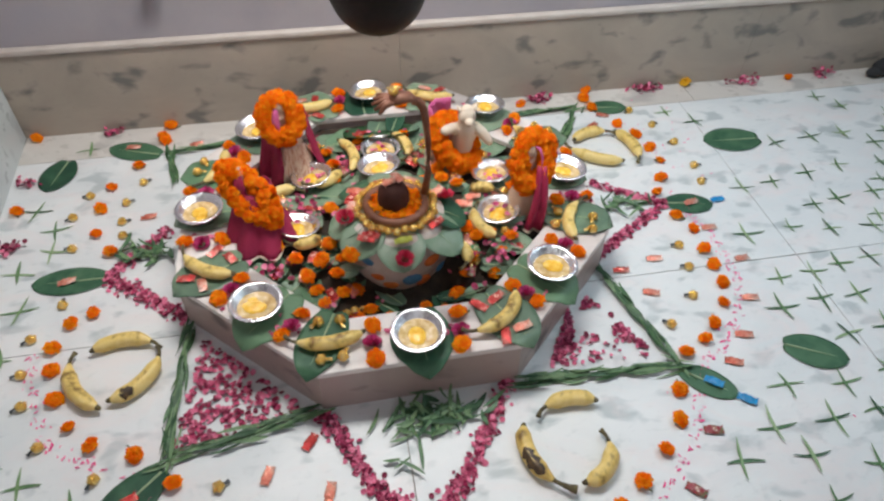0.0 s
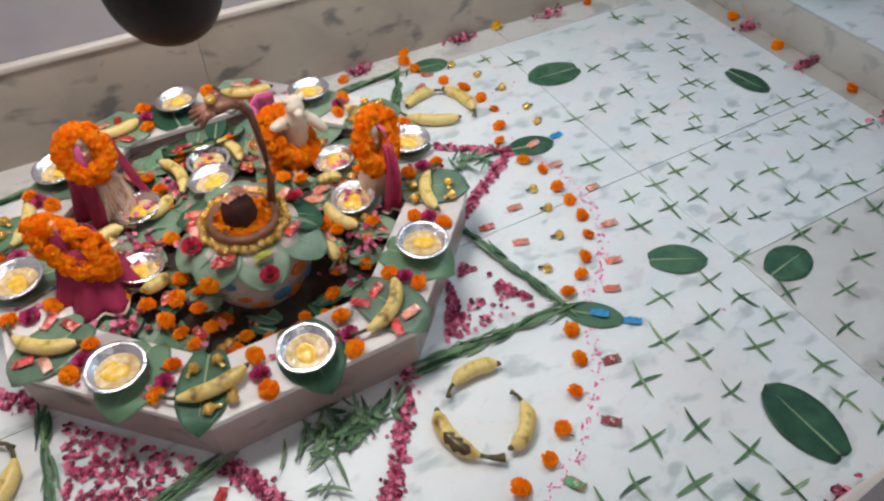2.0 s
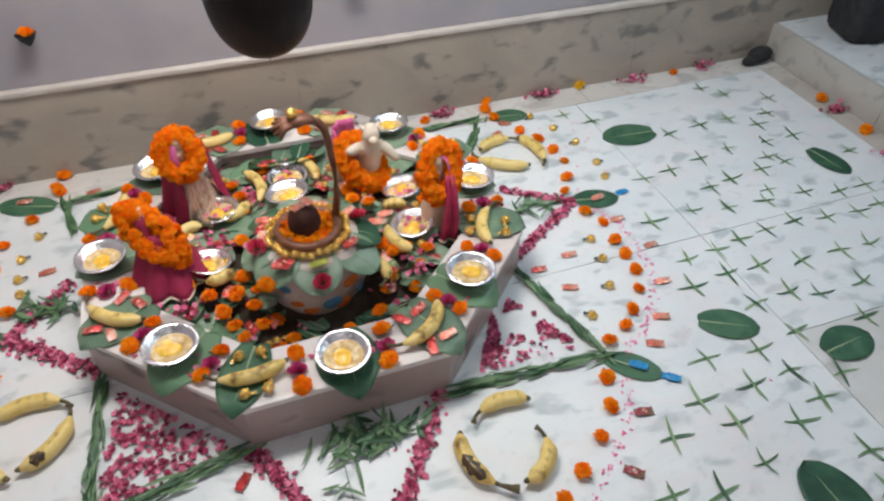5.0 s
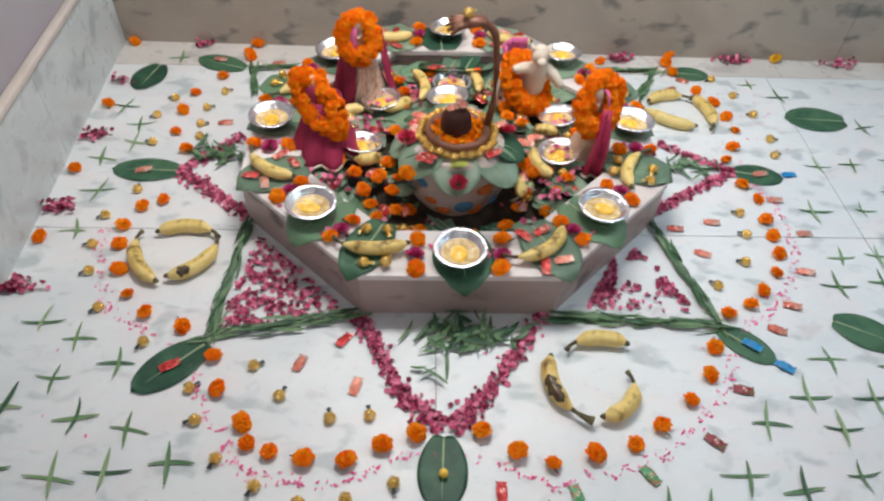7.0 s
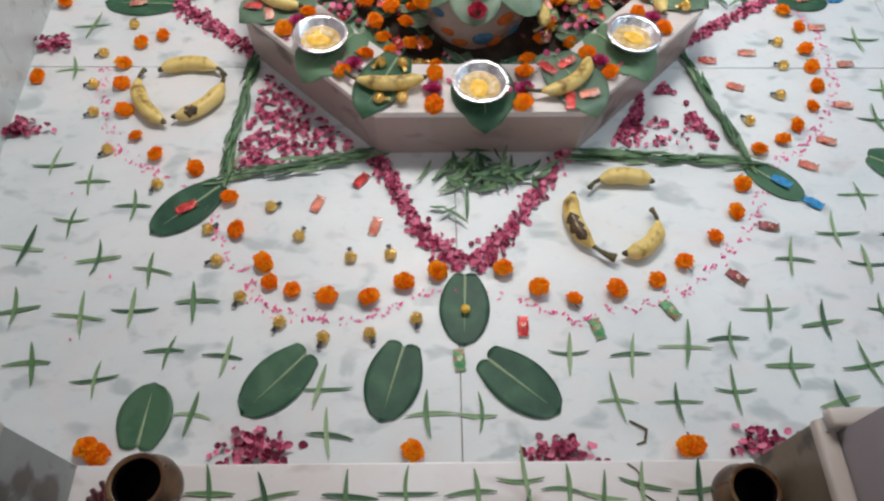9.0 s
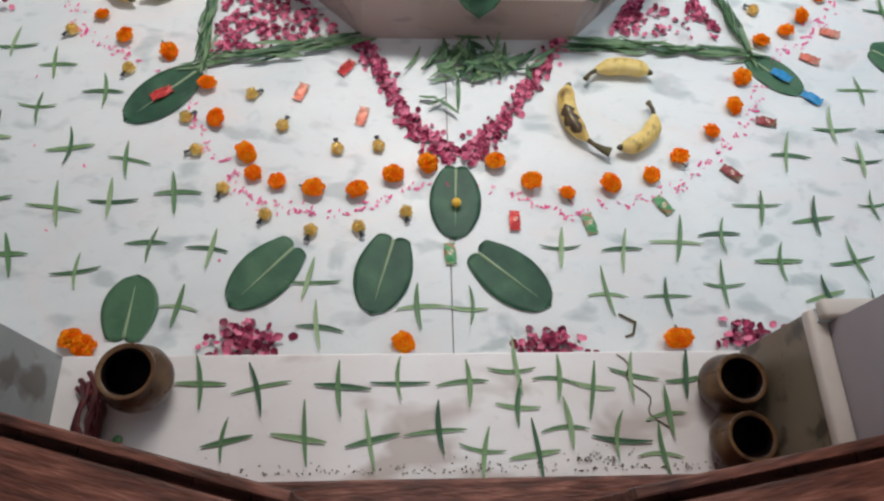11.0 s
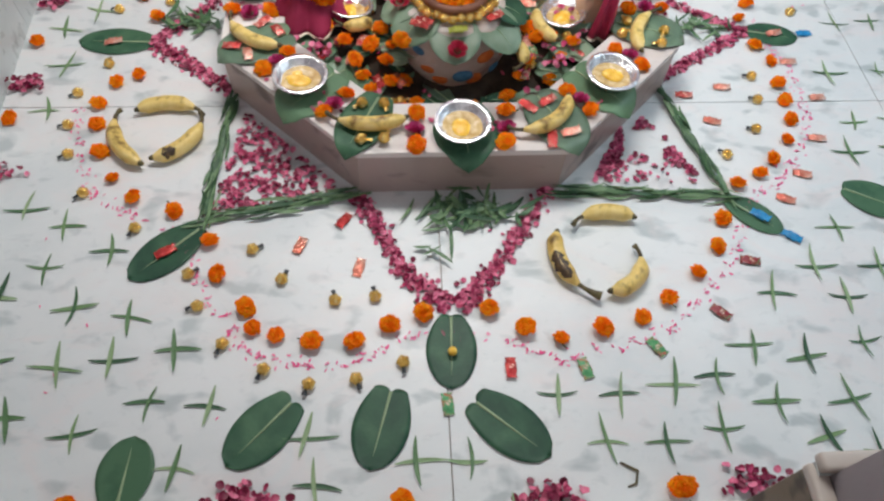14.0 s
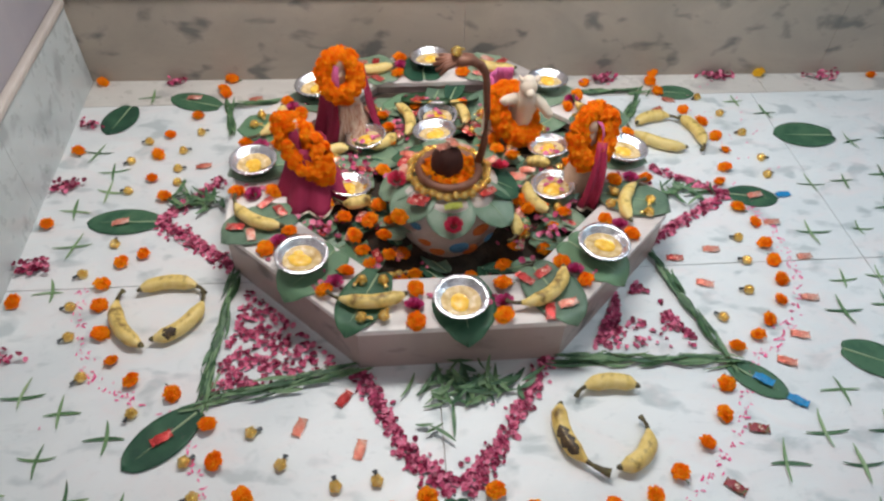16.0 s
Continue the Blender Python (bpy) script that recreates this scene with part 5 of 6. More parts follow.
def strip(name, segments, per_metre, label, seed, width=0.014, size=0.10):
    """Narrow green leaves laid along lines, or heaped where a segment has no length."""
    r = random.Random(seed)
    pieces = []
    for a, b in segments:
        d = math.hypot(b[0] - a[0], b[1] - a[1])
        turn = math.atan2(b[1] - a[1], b[0] - a[0])
        for _ in range(int(per_metre * d)):
            u = r.uniform(0.0, 1.0)
            off = r.gauss(0, width * 0.55)
            p = (a[0] + (b[0] - a[0]) * u - math.sin(turn) * off, a[1] + (b[1] - a[1]) * u + math.cos(turn) * off)
            m = Matrix.LocRotScale((*p, 0.002 + 0.010 * r.random()), Euler((r.uniform(-0.5, 0.5), r.uniform(-0.06, 0.06), turn + r.gauss(0, 0.12))), None)
            pieces.append(moved(blade_piece(size * r.uniform(0.6, 1.1), 0.0085 * r.uniform(0.7, 1.3), r.uniform(-0.06, 0.06)), m))
    return tagged(obj(name, mesh(name, *join(*pieces)), M_GRASS), label, "leaves", kind="stuff")


def sprig(name, x, y, n, s, seed, label, stretch=1.0):
    r = random.Random(seed)
    pieces = []
    for _ in range(n):
        m = Matrix.LocRotScale((x + r.gauss(0, s) * stretch, y + r.gauss(0, s * 0.6), 0.003 + 0.016 * r.random()), Euler((r.uniform(-0.6, 0.6), r.uniform(-0.15, 0.15), r.uniform(0, 6.28))), None)
        pieces.append(moved(blade_piece(0.072 * r.uniform(0.5, 1.25), 0.0115 * r.uniform(0.7, 1.3), r.uniform(-0.08, 0.08)), m))
    return tagged(obj(name, mesh(name, *join(*pieces)), M_GRASS), label, "leaves", kind="stuff")


strip("green_leaf_line", [((-0.559, -0.269), (-0.587, -0.648)), ((-0.587, -0.648), (-0.237, -0.572))], 150, "narrow green leaves laid in a pointed line", 1)
strip("green_leaf_line", [((0.553, -0.240), (0.650, -0.600)), ((0.650, -0.600), (0.234, -0.579))], 150, "narrow green leaves laid in a pointed line", 2)
strip("green_leaf_line", [((0.640, 0.360), (0.758, 0.552)), ((0.758, 0.552), (0.515, 0.547))], 120, "narrow green leaves laid in a pointed line", 3)
strip("green_leaf_line", [((-0.650, 0.360), (-0.685, 0.520)), ((-0.685, 0.520), (-0.520, 0.530))], 120, "narrow green leaves laid in a pointed line", 4)
sprig("green_sprig", 0.012, -0.640, 62, 0.040, 5, "heap of narrow green leaves inside a rose line", 1.4)
sprig("green_sprig", -0.037, -0.750, 4, 0.02, 8, "few narrow green leaves on the floor", 1.5)
sprig("green_sprig", -0.704, 0.031, 30, 0.040, 6, "heap of narrow green leaves inside a rose line")
sprig("green_sprig", 0.729, 0.007, 22, 0.045, 7, "heap of narrow green leaves inside a rose line")

# broad leaves on the floor: stalk end, tip, width
for sx, sy, tx, ty, wd, text in ((-0.587, -0.664, -0.723, -0.797, 0.088, "with a red sweet on it"), (0.645, -0.608, 0.755, -0.707, 0.068, "with a blue sweet on it"), (-0.800, -0.045, -1.001, -0.040, 0.088, "with a peach sweet on it"),
                                 (0.870, -0.005, 1.014, -0.037, 0.080, "with a peach sweet on it"), (-0.717, 0.515, -0.891, 0.580, 0.085, "near the wall"), (-1.013, 0.530, -1.050, 0.372, 0.095, "near the wall"),
                                 (1.335, 0.268, 1.135, 0.282, 0.115, "on clean marble"), (0.812, 0.552, 0.945, 0.530, 0.075, "near the wall"), (-0.035, -0.901, -0.042, -1.067, 0.090, "with a small fruit on it"),
                                 (-0.354, -1.080, -0.469, -1.203, 0.098, "by the door"), (-0.162, -1.063, -0.205, -1.220, 0.102, "by the door"), (0.001, -1.092, 0.138, -1.206, 0.100, "by the door"), (-0.652, -1.266, -0.644, -1.139, 0.095, "by the door"),
                                 (0.944, -0.581, 1.084, -0.655, 0.090, "on clean marble"), (1.190, -0.782, 1.342, -0.764, 0.095, "on clean marble"), (0.928, -1.223, 0.919, -1.013, 0.120, "near the front wall"),
                                 (1.797, -0.018, 1.825, -0.184, 0.085, "on clean marble"), (1.809, -0.800, 1.819, -0.926, 0.10, "near the ledge")):
    L = math.hypot(tx - sx, ty - sy)
    make_leaf("broad_leaf", L, wd * (1.08 if text == "by the door" else 1.17), Matrix.LocRotScale((sx, sy, 0.001), Euler((0, 0, math.atan2(ty - sy, tx - sx))), None), M_LEAF_PALE if sx < -0.66 and sy < -1 else M_LEAF, f"broad green leaf on the floor {text}", cup=0.02, notch=0.030 if text == "by the door" else 0.012, group="leaves on the floor")

# marigold heads round the pattern, along the walls and by the door
RING_NEAR = [(-0.898, -0.282), (-0.883, -0.351), (-0.859, -0.442), (-0.810, -0.526), (-0.748, -0.582), (-0.656, -0.619), (-0.563, -0.707), (-0.530, -0.790), (-0.470, -0.874), (-0.446, -0.921), (-0.398, -0.940), (-0.325, -0.957), (-0.236, -0.961), (-0.166, -0.923), (-0.098, -0.896), (0.047, -0.895),
    (0.123, -0.940), (0.189, -0.967), (0.280, -0.944), (0.371, -0.919), (0.442, -0.878), (0.518, -0.813), (0.582, -0.744), (0.617, -0.667)]
RING_FAR = [(0.682, -0.570), (0.750, -0.538), (0.793, -0.486), (0.849, -0.429), (0.881, -0.354), (0.895, -0.287), (0.897, -0.224), (0.897, -0.137), (0.871, -0.076), (0.862, 0.040), (0.905, 0.111), (0.934, 0.196), (0.931, 0.277), (0.911, 0.354), (0.906, 0.360), (0.871, 0.429),
    (-0.864, -0.205), (-0.811, -0.177), (-0.777, 0.450), (-0.849, 0.352), (-0.868, 0.253), (-0.860, 0.135), (-0.807, 0.050)]
for k, (x, y) in enumerate(RING_NEAR):
    marigold(x, y, 0.003, 2 if k in (3, 9, 10, 17, 19, 21) else 1 if k < 7 or k > 19 else 0, 700 + k)
for k, (x, y) in enumerate(RING_FAR):
    marigold(x, y, 0.003, 2 if k % 2 else 1, 760 + k)
for k, (x, y, s) in enumerate(((-1.145, 0.671, 1), (-1.116, 0.278, 1), (-1.104, -0.050, 1), (-1.097, -0.327, 1), (-0.695, 0.671, 0), (-0.716, 0.605, 0), (-0.710, 0.587, 1), (0.833, 0.667, 0), (0.802, 0.606, 0), (0.806, 0.537, 0), (2.080, 0.246, 0), (2.074, 0.012, 0), (2.073, -0.315, 0), (2.062, -0.676, 0),
                               (1.017, -1.294, 0), (-0.740, -1.269, 0), (-0.717, -1.274, 0), (-0.146, -1.280, 0), (0.366, -1.273, 0), (0.382, -1.269, 1), (0.565, 0.608, 2), (1.653, 0.614, 2))):
    marigold(x, y, 0.003, s, 800 + k, "marigolds along the walls", "orange marigold head at the foot of the wall")
yellow = marigold(1.234, 0.643, 0.003, 0, 900, "marigolds along the walls", "bright yellow marigold head at the wall foot")
for part_ob in yellow.children:
    if part_ob.name.startswith("petals"):
        part_ob.data = part_ob.data.copy()
        part_ob.data.materials.clear()
        part_ob.data.materials.append(M_MARI_Y)

for k, (x, y, n, s) in enumerate(((-0.889, 0.666, 16, 0.020), (-1.120, 0.416, 16, 0.018), (-1.101, 0.109, 34, 0.022), (-1.089, -0.212, 40, 0.024), (-1.090, -0.500, 40, 0.024), (0.635, 0.630, 44, 0.030), (1.070, 0.640, 44, 0.030), (1.453, 0.621, 30, 0.028), (2.077, 0.161, 34, 0.026),
                                  (2.065, -0.128, 40, 0.028), (2.054, -0.493, 40, 0.028), (0.845, -1.288, 44, 0.024), (-0.428, -1.274, 70, 0.030), (0.129, -1.283, 54, 0.028), (0.513, -1.272, 44, 0.026), (1.796, 0.628, 20, 0.025))):
    r = random.Random(k + 70)
    yy = -0.02 if y < -1.2 else 0.0
    petal_heap("rose_petal_clump", [(x + r.gauss(0, s), min(y_back(x) - 0.012, max(Y_F + 0.012, y + r.gauss(0, s * 0.5))), max(0.0, r.gauss(0.008, 0.006))) for _ in range(int(n * 1.5))], 0.0145, M_ROSE, "clump of dark crimson rose petals at the wall foot", "petals", 80 + k, 0.8)

flecks = []
ring = RING_NEAR[:15] + RING_NEAR[15:] + RING_FAR[:10]
for (x0, y0), (x1, y1) in zip(ring[:-1], ring[1:]):
    for _ in range(15):
        u = rnd.random()
        x, y = x0 + (x1 - x0) * u, y0 + (y1 - y0) * u
        q = math.hypot(x, y + 0.1)
        out = 0.048 + rnd.gauss(0, 0.009)
        flecks.append((x + x / q * out, y + (y + 0.1) / q * out, 0.0))
flecks += [(rnd.uniform(-1.0, 1.4), rnd.uniform(-1.2, -0.6), 0.0) for _ in range(14)] + [(rnd.uniform(0.9, 1.1), rnd.uniform(0.1, 0.6), 0.0) for _ in range(24)]
petal_heap("pink_powder_flecks", flecks, 0.0085, M_PINK, "scattered bright pink flecks beside the marigold ring", "flecks", 33, 0.05, 0.42)

# ---------------------------------------------------------------- sweets, chocolates and bananas on the floor
CHOCOLATES = [(-0.954, -0.243), (-0.953, -0.353), (-0.930, -0.447), (-0.868, -0.565), (-0.732, -0.666), (-0.597, -0.789), (-0.566, -0.868), (-0.466, -0.729), (-0.396, -0.807), (-0.280, -0.862), (-0.195, -0.855), (0.827, -0.197), (0.818, -0.285), (0.782, -0.389), (0.682, -0.474), (1.028, 0.290),
    (1.038, 0.154), (1.024, 0.071), (-0.940, 0.224), (-0.916, 0.084), (-0.906, 0.321), (-0.792, 0.182), (-0.792, 0.270), (-0.752, 0.364), (-0.781, 0.118), (-0.899, -0.135), (-0.504, -0.956), (-0.416, -1.014), (-0.325, -1.048), (-0.232, -1.040), (-0.138, -1.007), (1.025, 0.289),
    (0.991, 0.400), (0.944, 0.500)]
CHOCOLATE_TURN = [200, 180, 200, 215, 235, 30, 190, 20, 60, 95, 95, 160, 150, 160, 130, 170, 0, 20, 200, 160, 170, 10, 20, 30, 0, 90, 240, 235, 245, 285, 270, 30, 20, 200]
for (x, y), turn in zip(CHOCOLATES, CHOCOLATE_TURN):
    chocolate(x, y, 0.001, turn)
for k, (x, y, kind, ang) in enumerate(((-0.363, -0.719, "peach", 70), (-0.231, -0.780, "peach", 75), (-0.268, -0.653, "red", 55), (0.624, -0.261, "red", -10), (0.736, -0.233, "peach", -8), (0.676, -0.356, "peach", -20), (0.988, -0.274, "peach", 5), (0.937, -0.419, "peach", -10),
                                       (0.858, -0.535, "peach", -18), (0.791, -0.611, "peach", -25), (0.651, -0.783, "maroon", -12), (0.548, -0.912, "maroon", -42), (0.390, -0.989, "green", -55), (-0.718, 0.196, "peach", 5), (0.953, -0.135, "peach", -5), (0.080, -1.025, "red", 88),
                                       (0.232, -1.031, "green", 105), (-0.052, -1.097, "green", 95), (0.770, -0.719, "blue", -40), (1.038, -0.018, "blue", 5), (-0.601, 0.555, "peach", 20), (0.782, 0.436, "peach", 30), (0.839, 0.494, "peach", -20))):
    sweet(x, y, 0.0, kind, ang, k)
sweet(0.711, -0.661, 0.004, "blue", -42, 1, "on a green leaf")
sweet(-0.655, -0.730, 0.004, "red", 35, 2, "on a green leaf")
sweet(-0.906, -0.047, 0.004, "peach", 10, 3, "on a green leaf")
sweet(0.947, -0.020, 0.004, "peach", 8, 4, "on a green leaf")
sweet(-0.809, 0.566, 0.004, "peach", -5, 5, "on a green leaf")

G = "bananas laid in rings on the floor"
banana((-0.645, -0.308), (-0.790, -0.312), 0.001, 1, flip=-1, bend=1.25, group=G)
banana((-0.840, -0.345), (-0.750, -0.490), 0.001, 2, flip=-1, bend=1.05, group=G)
banana((-0.722, -0.476), (-0.622, -0.362), 0.001, 3, flip=-1, mirror=True, bend=1.3, group=G, bruise=0.25, label="ripe yellow banana with a dark bruise")
banana((0.402, -0.668), (0.278, -0.666), 0.001, 4, flip=-1, mirror=True, bend=1.05, group=G)
banana((0.212, -0.706), (0.244, -0.848), 0.001, 5, mat=M_BANANA_RIPE, mirror=True, flip=-1, bend=1.2, group=G, bruise=0.62, label="overripe banana with black patches on the peel", stalk=1.6)
banana((0.318, -0.868), (0.402, -0.782), 0.001, 6, flip=-1, mirror=True, bend=1.55, group=G)
banana((0.805, 0.378), (0.679, 0.345), 0.001, 7, flip=-1, bend=1.2, group=G)
banana((0.838, 0.370), (0.866, 0.212), 0.001, 8, flip=1, bend=1.0, group=G)
banana((0.655, 0.300), (0.806, 0.206), 0.001, 9, flip=-1, bend=0.9, group=G)

# ---------------------------------------------------------------- leaf crosses
CROSS_FRONT = [(-0.984, -0.607), (-0.882, -0.655), (-0.777, -0.723), (-0.905, -0.760), (-0.988, -0.833), (-0.819, -0.862), (-0.697, -0.890), (-0.955, -0.982), (-0.825, -0.998), (-0.715, -0.983), (-0.591, -0.964), (-0.638, -1.073), (-0.521, -1.086), (-0.900, -1.098), (-0.761, -1.132), (-0.561, -1.205),
    (-0.315, -1.155), (-0.298, -1.246), (-0.108, -1.206), (-0.023, -1.209), (0.167, -1.082), (0.291, -1.087), (0.404, -1.072), (0.495, -1.054), (0.251, -1.184), (0.369, -1.186), (0.486, -1.163), (0.606, -1.113), (0.587, -0.988), (0.700, -1.021), (0.684, -1.188), (0.759, -1.114),
    (0.686, -0.869), (0.880, -0.696), (0.801, -0.801), (0.844, -0.879), (1.059, -0.180), (1.006, -0.466), (-1.054, 0.278), (-0.980, 0.183), (-0.968, 0.088), (-1.044, 0.006), (-1.013, -0.134), (-1.026, -0.300), (-0.961, 0.578)]
CROSS_EAST = [(1.650, 0.253), (1.520, 0.249), (1.810, 0.237), (1.688, 0.074), (1.806, 0.076), (1.925, -0.070), (1.531, 0.084), (1.671, -0.051), (1.391, 0.063), (1.431, -0.073), (1.563, -0.061), (1.326, -0.090), (1.451, -0.208), (1.581, -0.341), (1.323, -0.202), (1.209, -0.174),
    (1.469, -0.324), (1.362, -0.329), (1.263, -0.341), (1.167, -0.355), (1.606, -0.212), (1.718, -0.247), (1.818, -0.247), (1.928, -0.257), (1.890, -0.356), (1.786, -0.342), (1.706, -0.351), (1.056, -0.364), (1.690, 0.482), (1.743, 0.409), (1.897, 0.331), (1.733, 0.180),
    (1.153, 0.402), (1.068, 0.477), (1.386, 0.233), (1.250, 0.038), (1.145, 0.025), (1.500, -0.165), (1.628, -0.006)]
CROSS_NEAR_EAST = [(1.743, -0.475), (1.625, -0.482), (1.505, -0.479), (1.370, -0.480), (1.578, -0.631), (1.470, -0.605), (1.946, -0.474), (1.847, -0.482), (1.948, -0.655), (1.826, -0.649), (1.684, -0.641), (1.655, -0.748), (1.241, -0.454), (1.129, -0.450), (1.129, -0.580), (1.245, -0.569),
    (1.332, -0.606), (1.171, -0.694), (1.038, -0.714), (1.061, -0.798), (0.942, -0.802), (1.080, -0.889), (1.380, -0.715), (1.498, -0.748), (1.188, -0.847), (1.457, -0.858), (1.322, -0.911), (1.215, -0.995), (1.567, -0.887), (0.992, -0.927), (1.081, -1.045), (0.842, -0.986),
    (1.054, -1.132), (0.787, -1.220), (1.202, -1.134), (1.079, -1.215)]
CROSS_SILL = [(-0.483, -1.362), (-0.382, -1.369), (-0.431, -1.457), (-0.315, -1.454), (-0.246, -1.370), (-0.149, -1.365), (-0.043, -1.365), (0.043, -1.344), (0.051, -1.407), (-0.090, -1.447), (-0.194, -1.459), (-0.013, -1.476), (0.074, -1.486), (0.128, -1.445), (0.116, -1.362), (0.182, -1.373),
    (0.256, -1.354), (0.350, -1.363), (0.303, -1.425), (0.223, -1.464), (0.285, -1.490)]
for base, rows, z, size in ((1000, CROSS_FRONT, 0.0, 1.0), (1100, CROSS_EAST, 0.0, 0.86), (1200, CROSS_NEAR_EAST, 0.0, 0.95), (1300, CROSS_SILL, SILL, 0.97)):
    for k, (x, y) in enumerate(rows):
        leaf_cross(x, y, z, base + k, size)


# ---------------------------------------------------------------- clay pots on the sill, gate, hanging pot
def clay_pot(x, y, z, r, h, seed):
    rip = lambda a, i: 1 + 0.012 * math.sin(2 * a + seed)
    prof = [(r * 0.55, 0.0), (r * 0.78, h * 0.10), (r * 0.98, h * 0.36), (r * 1.0, h * 0.52), (r * 0.88, h * 0.74), (r * 0.72, h * 0.86), (r * 0.74, h * 0.93), (r * 0.82, h * 0.99), (r * 0.78, h), (r * 0.67, h * 0.975)]
    root = thing("clay_pot", "empty brown fired-clay pot with a rolled rim on the sill", "pot", pose(x, y, z), "clay pots by the door")
    obj("body", mesh("body", *lathe(prof, 34, rip)), M_CLAY, root)
    # inner wall in near-black clay: the shade within the pot is in its colour
    inner = [(r * 0.67, h * 0.975), (r * 0.63, h * 0.86), (r * 0.80, h * 0.6), (r * 0.84, h * 0.40), (r * 0.5, h * 0.06), (0.001, h * 0.06)]
    obj("inside", mesh("inside", *lathe(inner, 34, rip)), M_CLAY_DARK, root, "pot inside blackened for its shade")
    return root


clay_pot(-0.572, -1.362, SILL, 0.056, 0.098, 1)
clay_pot(0.406, -1.381, SILL, 0.051, 0.090, 2)
clay_pot(0.408, -1.473, SILL, 0.049, 0.085, 3)
threads = thing("thread_bundle", "dark red sacred threads tied in a bundle beside a pot", "thread", pose(-0.648, -1.418, SILL))
r = random.Random(3)
for k in range(9):
    o = Vector((r.gauss(0, 0.007), r.gauss(0, 0.006), 0.007 + 0.012 * r.random()))
    pts = [Vector((-0.030 + 0.024 * j * 0.5 + 0.020 * math.sin(j * 0.9 + k * 0.2), 0.055 - 0.024 * j, 0.016 * math.sin(j * 0.7))) + o for j in range(6)]
    pts = [Vector((p.x, p.y, max(0.006, p.z))) for p in pts]
    obj("thread", mesh("thread", *tube(pts, [0.0046] * 6, 6)), M_THREAD, threads)
obj("bead", mesh("bead", *ball(0.008, 10, 7, 1, 1, 0.9, (0.045, -0.035, 0.008))), M_GREEN_WRAP, threads, "small green bead")
r = random.Random(8)
crumbs = [(r.uniform(DX0 + 0.02, DX1 - 0.02), DY + 0.020 + abs(r.gauss(0, 0.008)), SILL + 0.001) for _ in range(260)] + [(r.gauss(0.19, 0.03), DY + 0.035 + abs(r.gauss(0, 0.012)), SILL + 0.002) for _ in range(40)]
petal_heap("dirt_crumbs", crumbs, 0.0030, M_STEM, "dry brown crumbs and dirt along the threshold", "dirt", 41, 0.5)
wire = [(0.232 + 0.0045 * i + 0.010 * math.sin(i * 0.9), -1.318 - 0.0085 * i, SILL + 0.002) for i in range(16)]
tagged(obj("dry_twig", mesh("dry_twig", *tube(wire, [0.0011] * 16, 5)), M_STEM), "thin dry twig lying across the sill", "twig")
tagged(obj("dry_twig", mesh("dry_twig", *tube([(0.268, -1.222, 0.003), (0.298, -1.239, 0.004), (0.291, -1.262, 0.003), (0.275, -1.267, 0.003)], [0.0022, 0.003, 0.0026, 0.0015], 6)), M_STEM), "curled dry twig on the floor", "twig")
fruit = tagged(obj("small_fruit", mesh("small_fruit", *ball(0.010, 12, 8, 1, 1, 0.9, (0, 0, 0.009))), M_PUDDING_LUMP, at=pose(-0.037, -0.989, 0.004)), "small round yellow fruit on a leaf", "fruit")


def gate_leaf(x0, y0, x1, y1, name):
    """A waist-low wooden gate leaf: two stiles, grooved rails and boards."""
    L = math.hypot(x1 - x0, y1 - y0)
    root = thing(name, "low reddish-brown wooden gate leaf standing ajar", "gate", Matrix.LocRotScale((x0, y0, SILL + 0.01), Euler((0, 0, math.atan2(y1 - y0, x1 - x0))), None), "gate leaves")
    h = 0.36
    for a, b, nm in ((0, 0.04, "stile"), (L - 0.04, L, "stile")):
        obj(nm, mesh(nm, *box(a, -0.016, 0, b, 0.016, h - 0.03, 0.003), False), M_WOOD, root)
    obj("top_rail", mesh("top_rail", *box(-0.006, -0.125, h - 0.029, L + 0.006, -0.006, h - 0.006, 0.004), False), M_WOOD, root)
    obj("top_rail", mesh("top_rail", *box(-0.006, 0.006, h - 0.029, L + 0.006, 0.018, h + 0.004, 0.003), False), M_WOOD, root)
    for k in range(4):
        w = (L - 0.084) / 4
        obj("board", mesh("board", *box(0.042 + k * w + 0.001, -0.008, 0.0, 0.042 + (k + 1) * w - 0.001, 0.008, h - 0.031, 0.002), False), M_WOOD, root)
    return root


gate_leaf(-0.620, -1.481, -0.274, -1.576, "gate_leaf")
gate_leaf(0.123, -1.580, 0.520, -1.511, "gate_leaf")

pot_at = (-0.013, -0.157, 0.844)
hang = thing("hanging_pot", "dark sooty clay drip pot hung over the altar", "pot", pose(*pot_at))
belly = [(0.004 + 0.100 * math.sin(a) ** 0.8, 0.012 - 0.122 * math.cos(a)) for a in np.linspace(0.02, 2.20, 26)]
obj("body", mesh("body", *lathe(belly + [(0.060, 0.088), (0.050, 0.092), (0.053, 0.099), (0.066, 0.105), (0.062, 0.109), (0.046, 0.102), (0.040, 0.088), (0.001, 0.086)], 56)), M_CLAY_DARK, hang)
obj("drip_tip", mesh("drip_tip", *tube([(0, 0, -0.108), (0.001, 0, -0.122), (0, 0, -0.130)], [0.005, 0.003, 0.001], 7)), M_ROPE, hang, "cotton wick tip")
for k in range(3):
    a = radians(120 * k + 20)
    obj("cord", mesh("cord", *tube([(0.060 * math.cos(a), 0.060 * math.sin(a), 0.092), (0.03 * math.cos(a), 0.03 * math.sin(a), 0.45), (0, 0, 0.8)], [0.003] * 3, 6)), M_ROPE, hang, "jute sling cord")
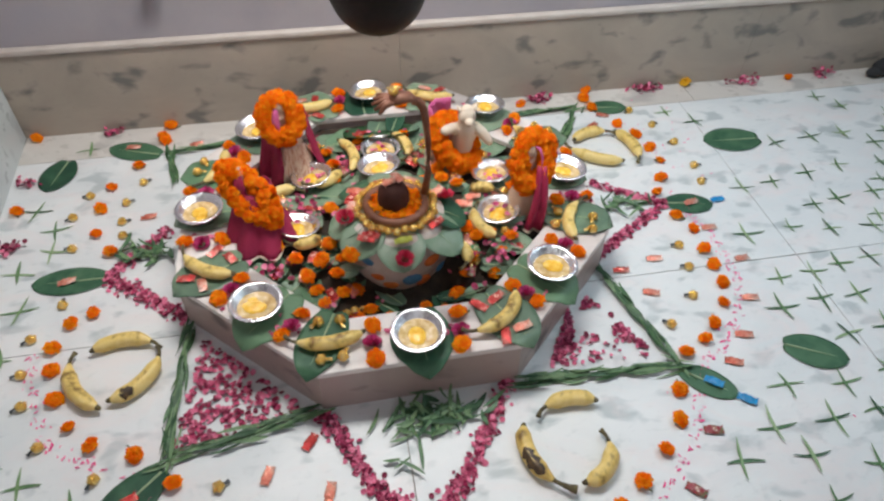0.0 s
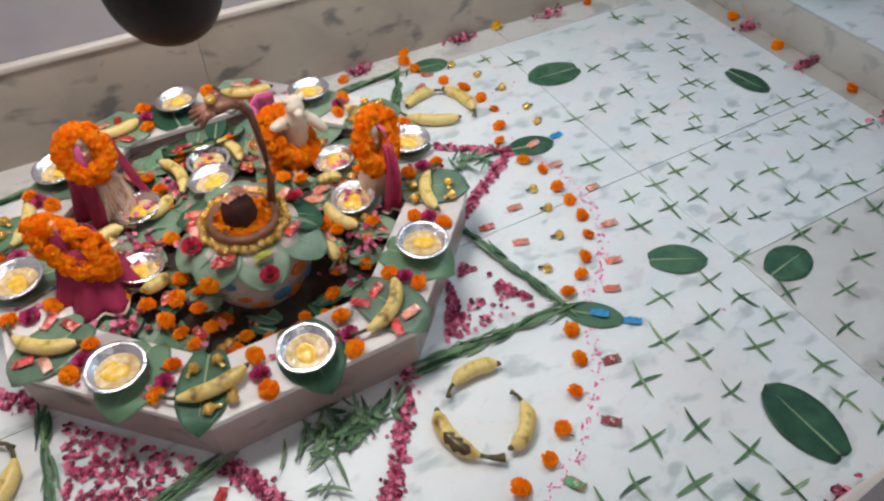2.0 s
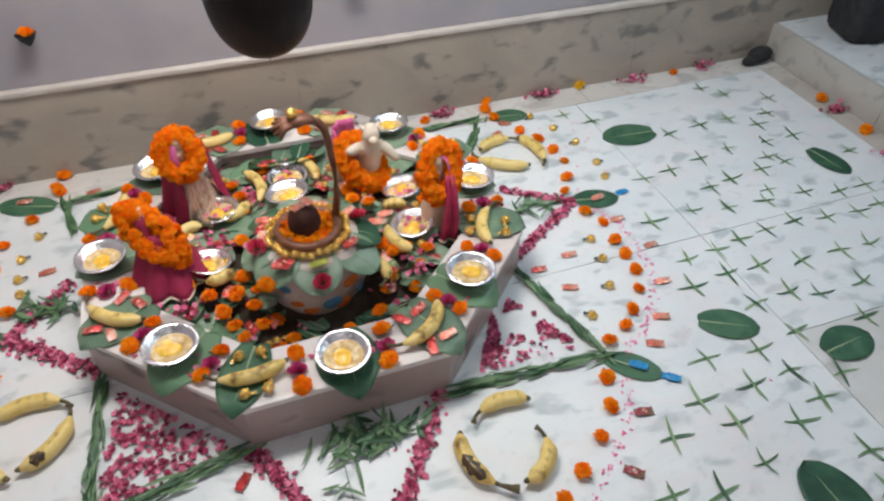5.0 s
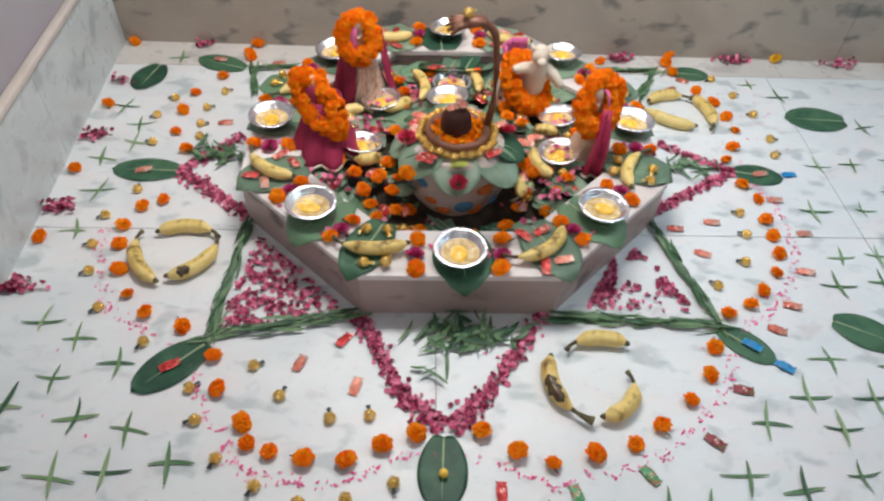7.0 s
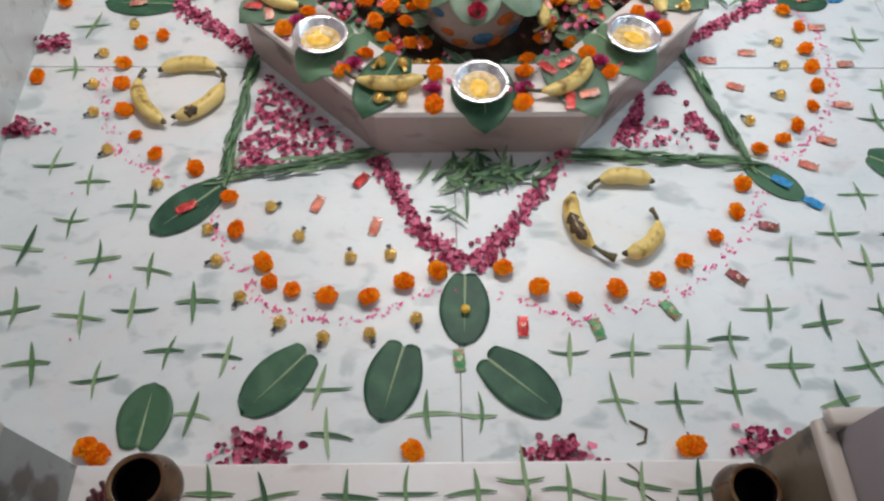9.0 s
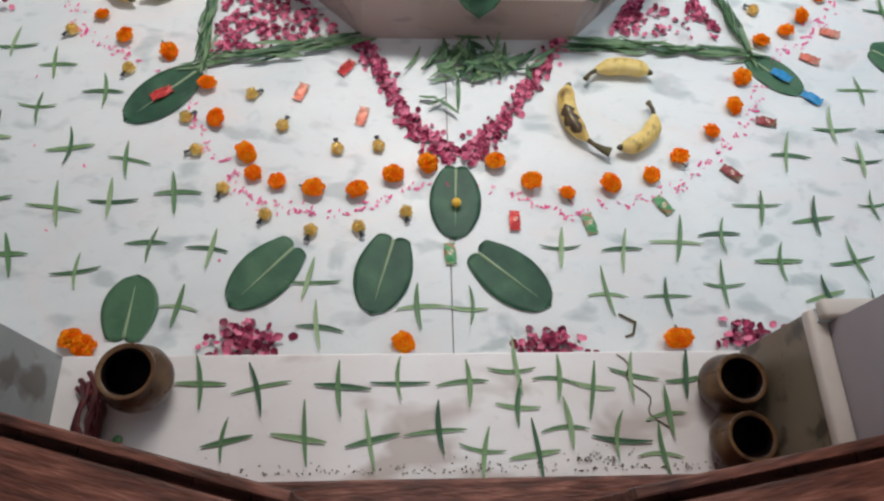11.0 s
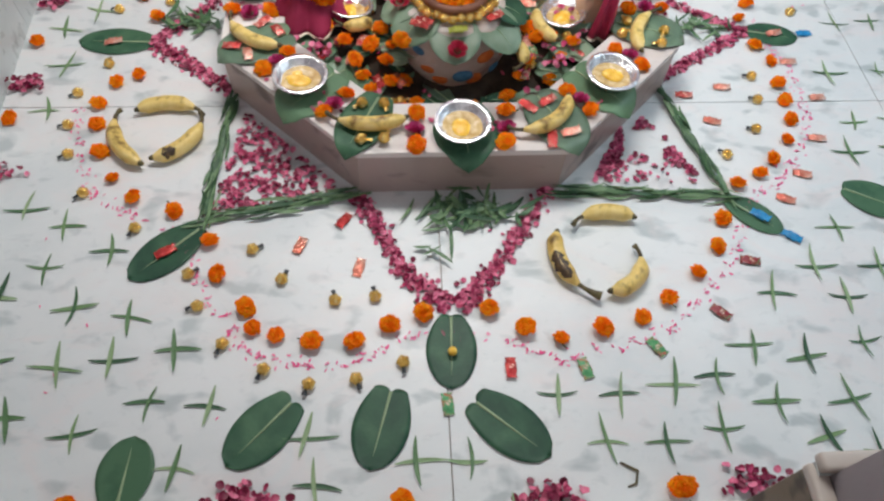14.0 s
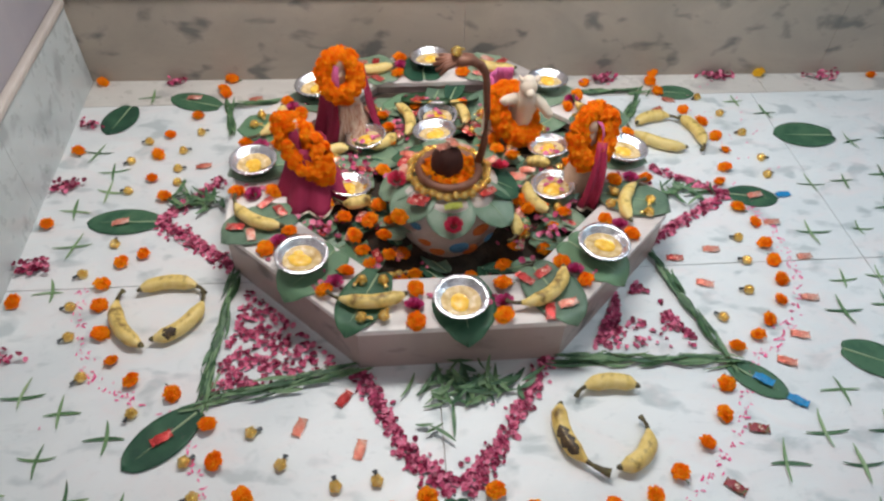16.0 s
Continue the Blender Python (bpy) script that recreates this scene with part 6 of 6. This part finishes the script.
obj("main_cord", mesh("main_cord", *tube([(0, 0, 0.79), (0, 0, ROOM_H - pot_at[2])], [0.004, 0.004], 6)), M_ROPE, hang, "jute hanging cord")
garland(pot_at[0], pot_at[1], pot_at[2] + 0.100, 0.062, 0.062, 6, 18, 0.0, label="orange marigold garland round the neck of the pot")

# ---------------------------------------------------------------- things on the ledge
tagged(obj("plastic_bowl", mesh("plastic_bowl", *lathe([(0.05, 0.0), (0.085, 0.03), (0.11, 0.075), (0.116, 0.077), (0.11, 0.070), (0.08, 0.03), (0.045, 0.006), (0.001, 0.005)], 30)), M_TEAL, at=pose(2.334, 0.048, LEDGE)), "teal plastic bowl on the marble ledge", "bowl")
tagged(obj("folded_cloth", mesh("folded_cloth", *box(-0.07, -0.05, 0, 0.07, 0.05, 0.05, 0.018)), M_TEAL, at=pose(2.285, -0.455, LEDGE, 0, 0, 20)), "folded teal cloth on the marble ledge", "cloth")
tagged(obj("folded_bag", mesh("folded_bag", *box(-0.03, -0.045, 0, 0.03, 0.045, 0.10, 0.012)), M_BLACK, at=pose(2.215, -0.375, LEDGE, 0, 0, 25)), "small black bag on the ledge", "bag")
tagged(obj("folded_bag", mesh("folded_bag", *box(-0.10, -0.11, 0, 0.10, 0.11, 0.24, 0.05)), M_BLACK, at=pose(2.368, 0.442, LEDGE, 0, 0, -15)), "large black cloth bag at the back of the ledge", "bag")
tagged(obj("cloth_pouch", mesh("cloth_pouch", *join(ball(0.05, 14, 10, 1.2, 0.7, 0.75, (0, 0, 0.036)), ball(0.03, 12, 8, 1.3, 0.8, 0.7, (-0.05, -0.01, 0.02)))), M_BLACK, at=pose(2.050, 0.590, 0.0)), "small black cloth pouch in the floor corner", "pouch")
for x, z in ((0.33, 0.535), (-0.63, 0.495)):
    br = thing("wall_bracket", "small dark iron bracket on the painted wall", "bracket", pose(x, y_back(x) + 0.018, z), "wall brackets")
    obj("cup", mesh("cup", *lathe([(0.004, -0.028), (0.018, -0.012), (0.028, 0.006), (0.030, 0.008), (0.026, 0.006), (0.001, 0.0)], 18)), M_BLACK, br, at=pose(0, -0.032, 0))
    obj("arm", mesh("arm", *tube([(0, 0, -0.005), (0, -0.012, -0.014), (0, -0.026, -0.012)], [0.005] * 3, 7)), M_BLACK, br)
    marigold(x, y_back(x) - 0.014, z + 0.004, 0, 901, "marigolds on the wall", "orange marigold head in an iron wall bracket")
jar = thing("glass_jar", "clear glass jar on the marble ledge", "jar", pose(2.225, -0.66, LEDGE))
obj("body", mesh("body", *lathe([(0.001, 0.0), (0.034, 0.001), (0.038, 0.01), (0.038, 0.07), (0.030, 0.082), (0.030, 0.092), (0.028, 0.092), (0.028, 0.081), (0.035, 0.068), (0.035, 0.01), (0.001, 0.004)], 26)), M_GLASS, jar)
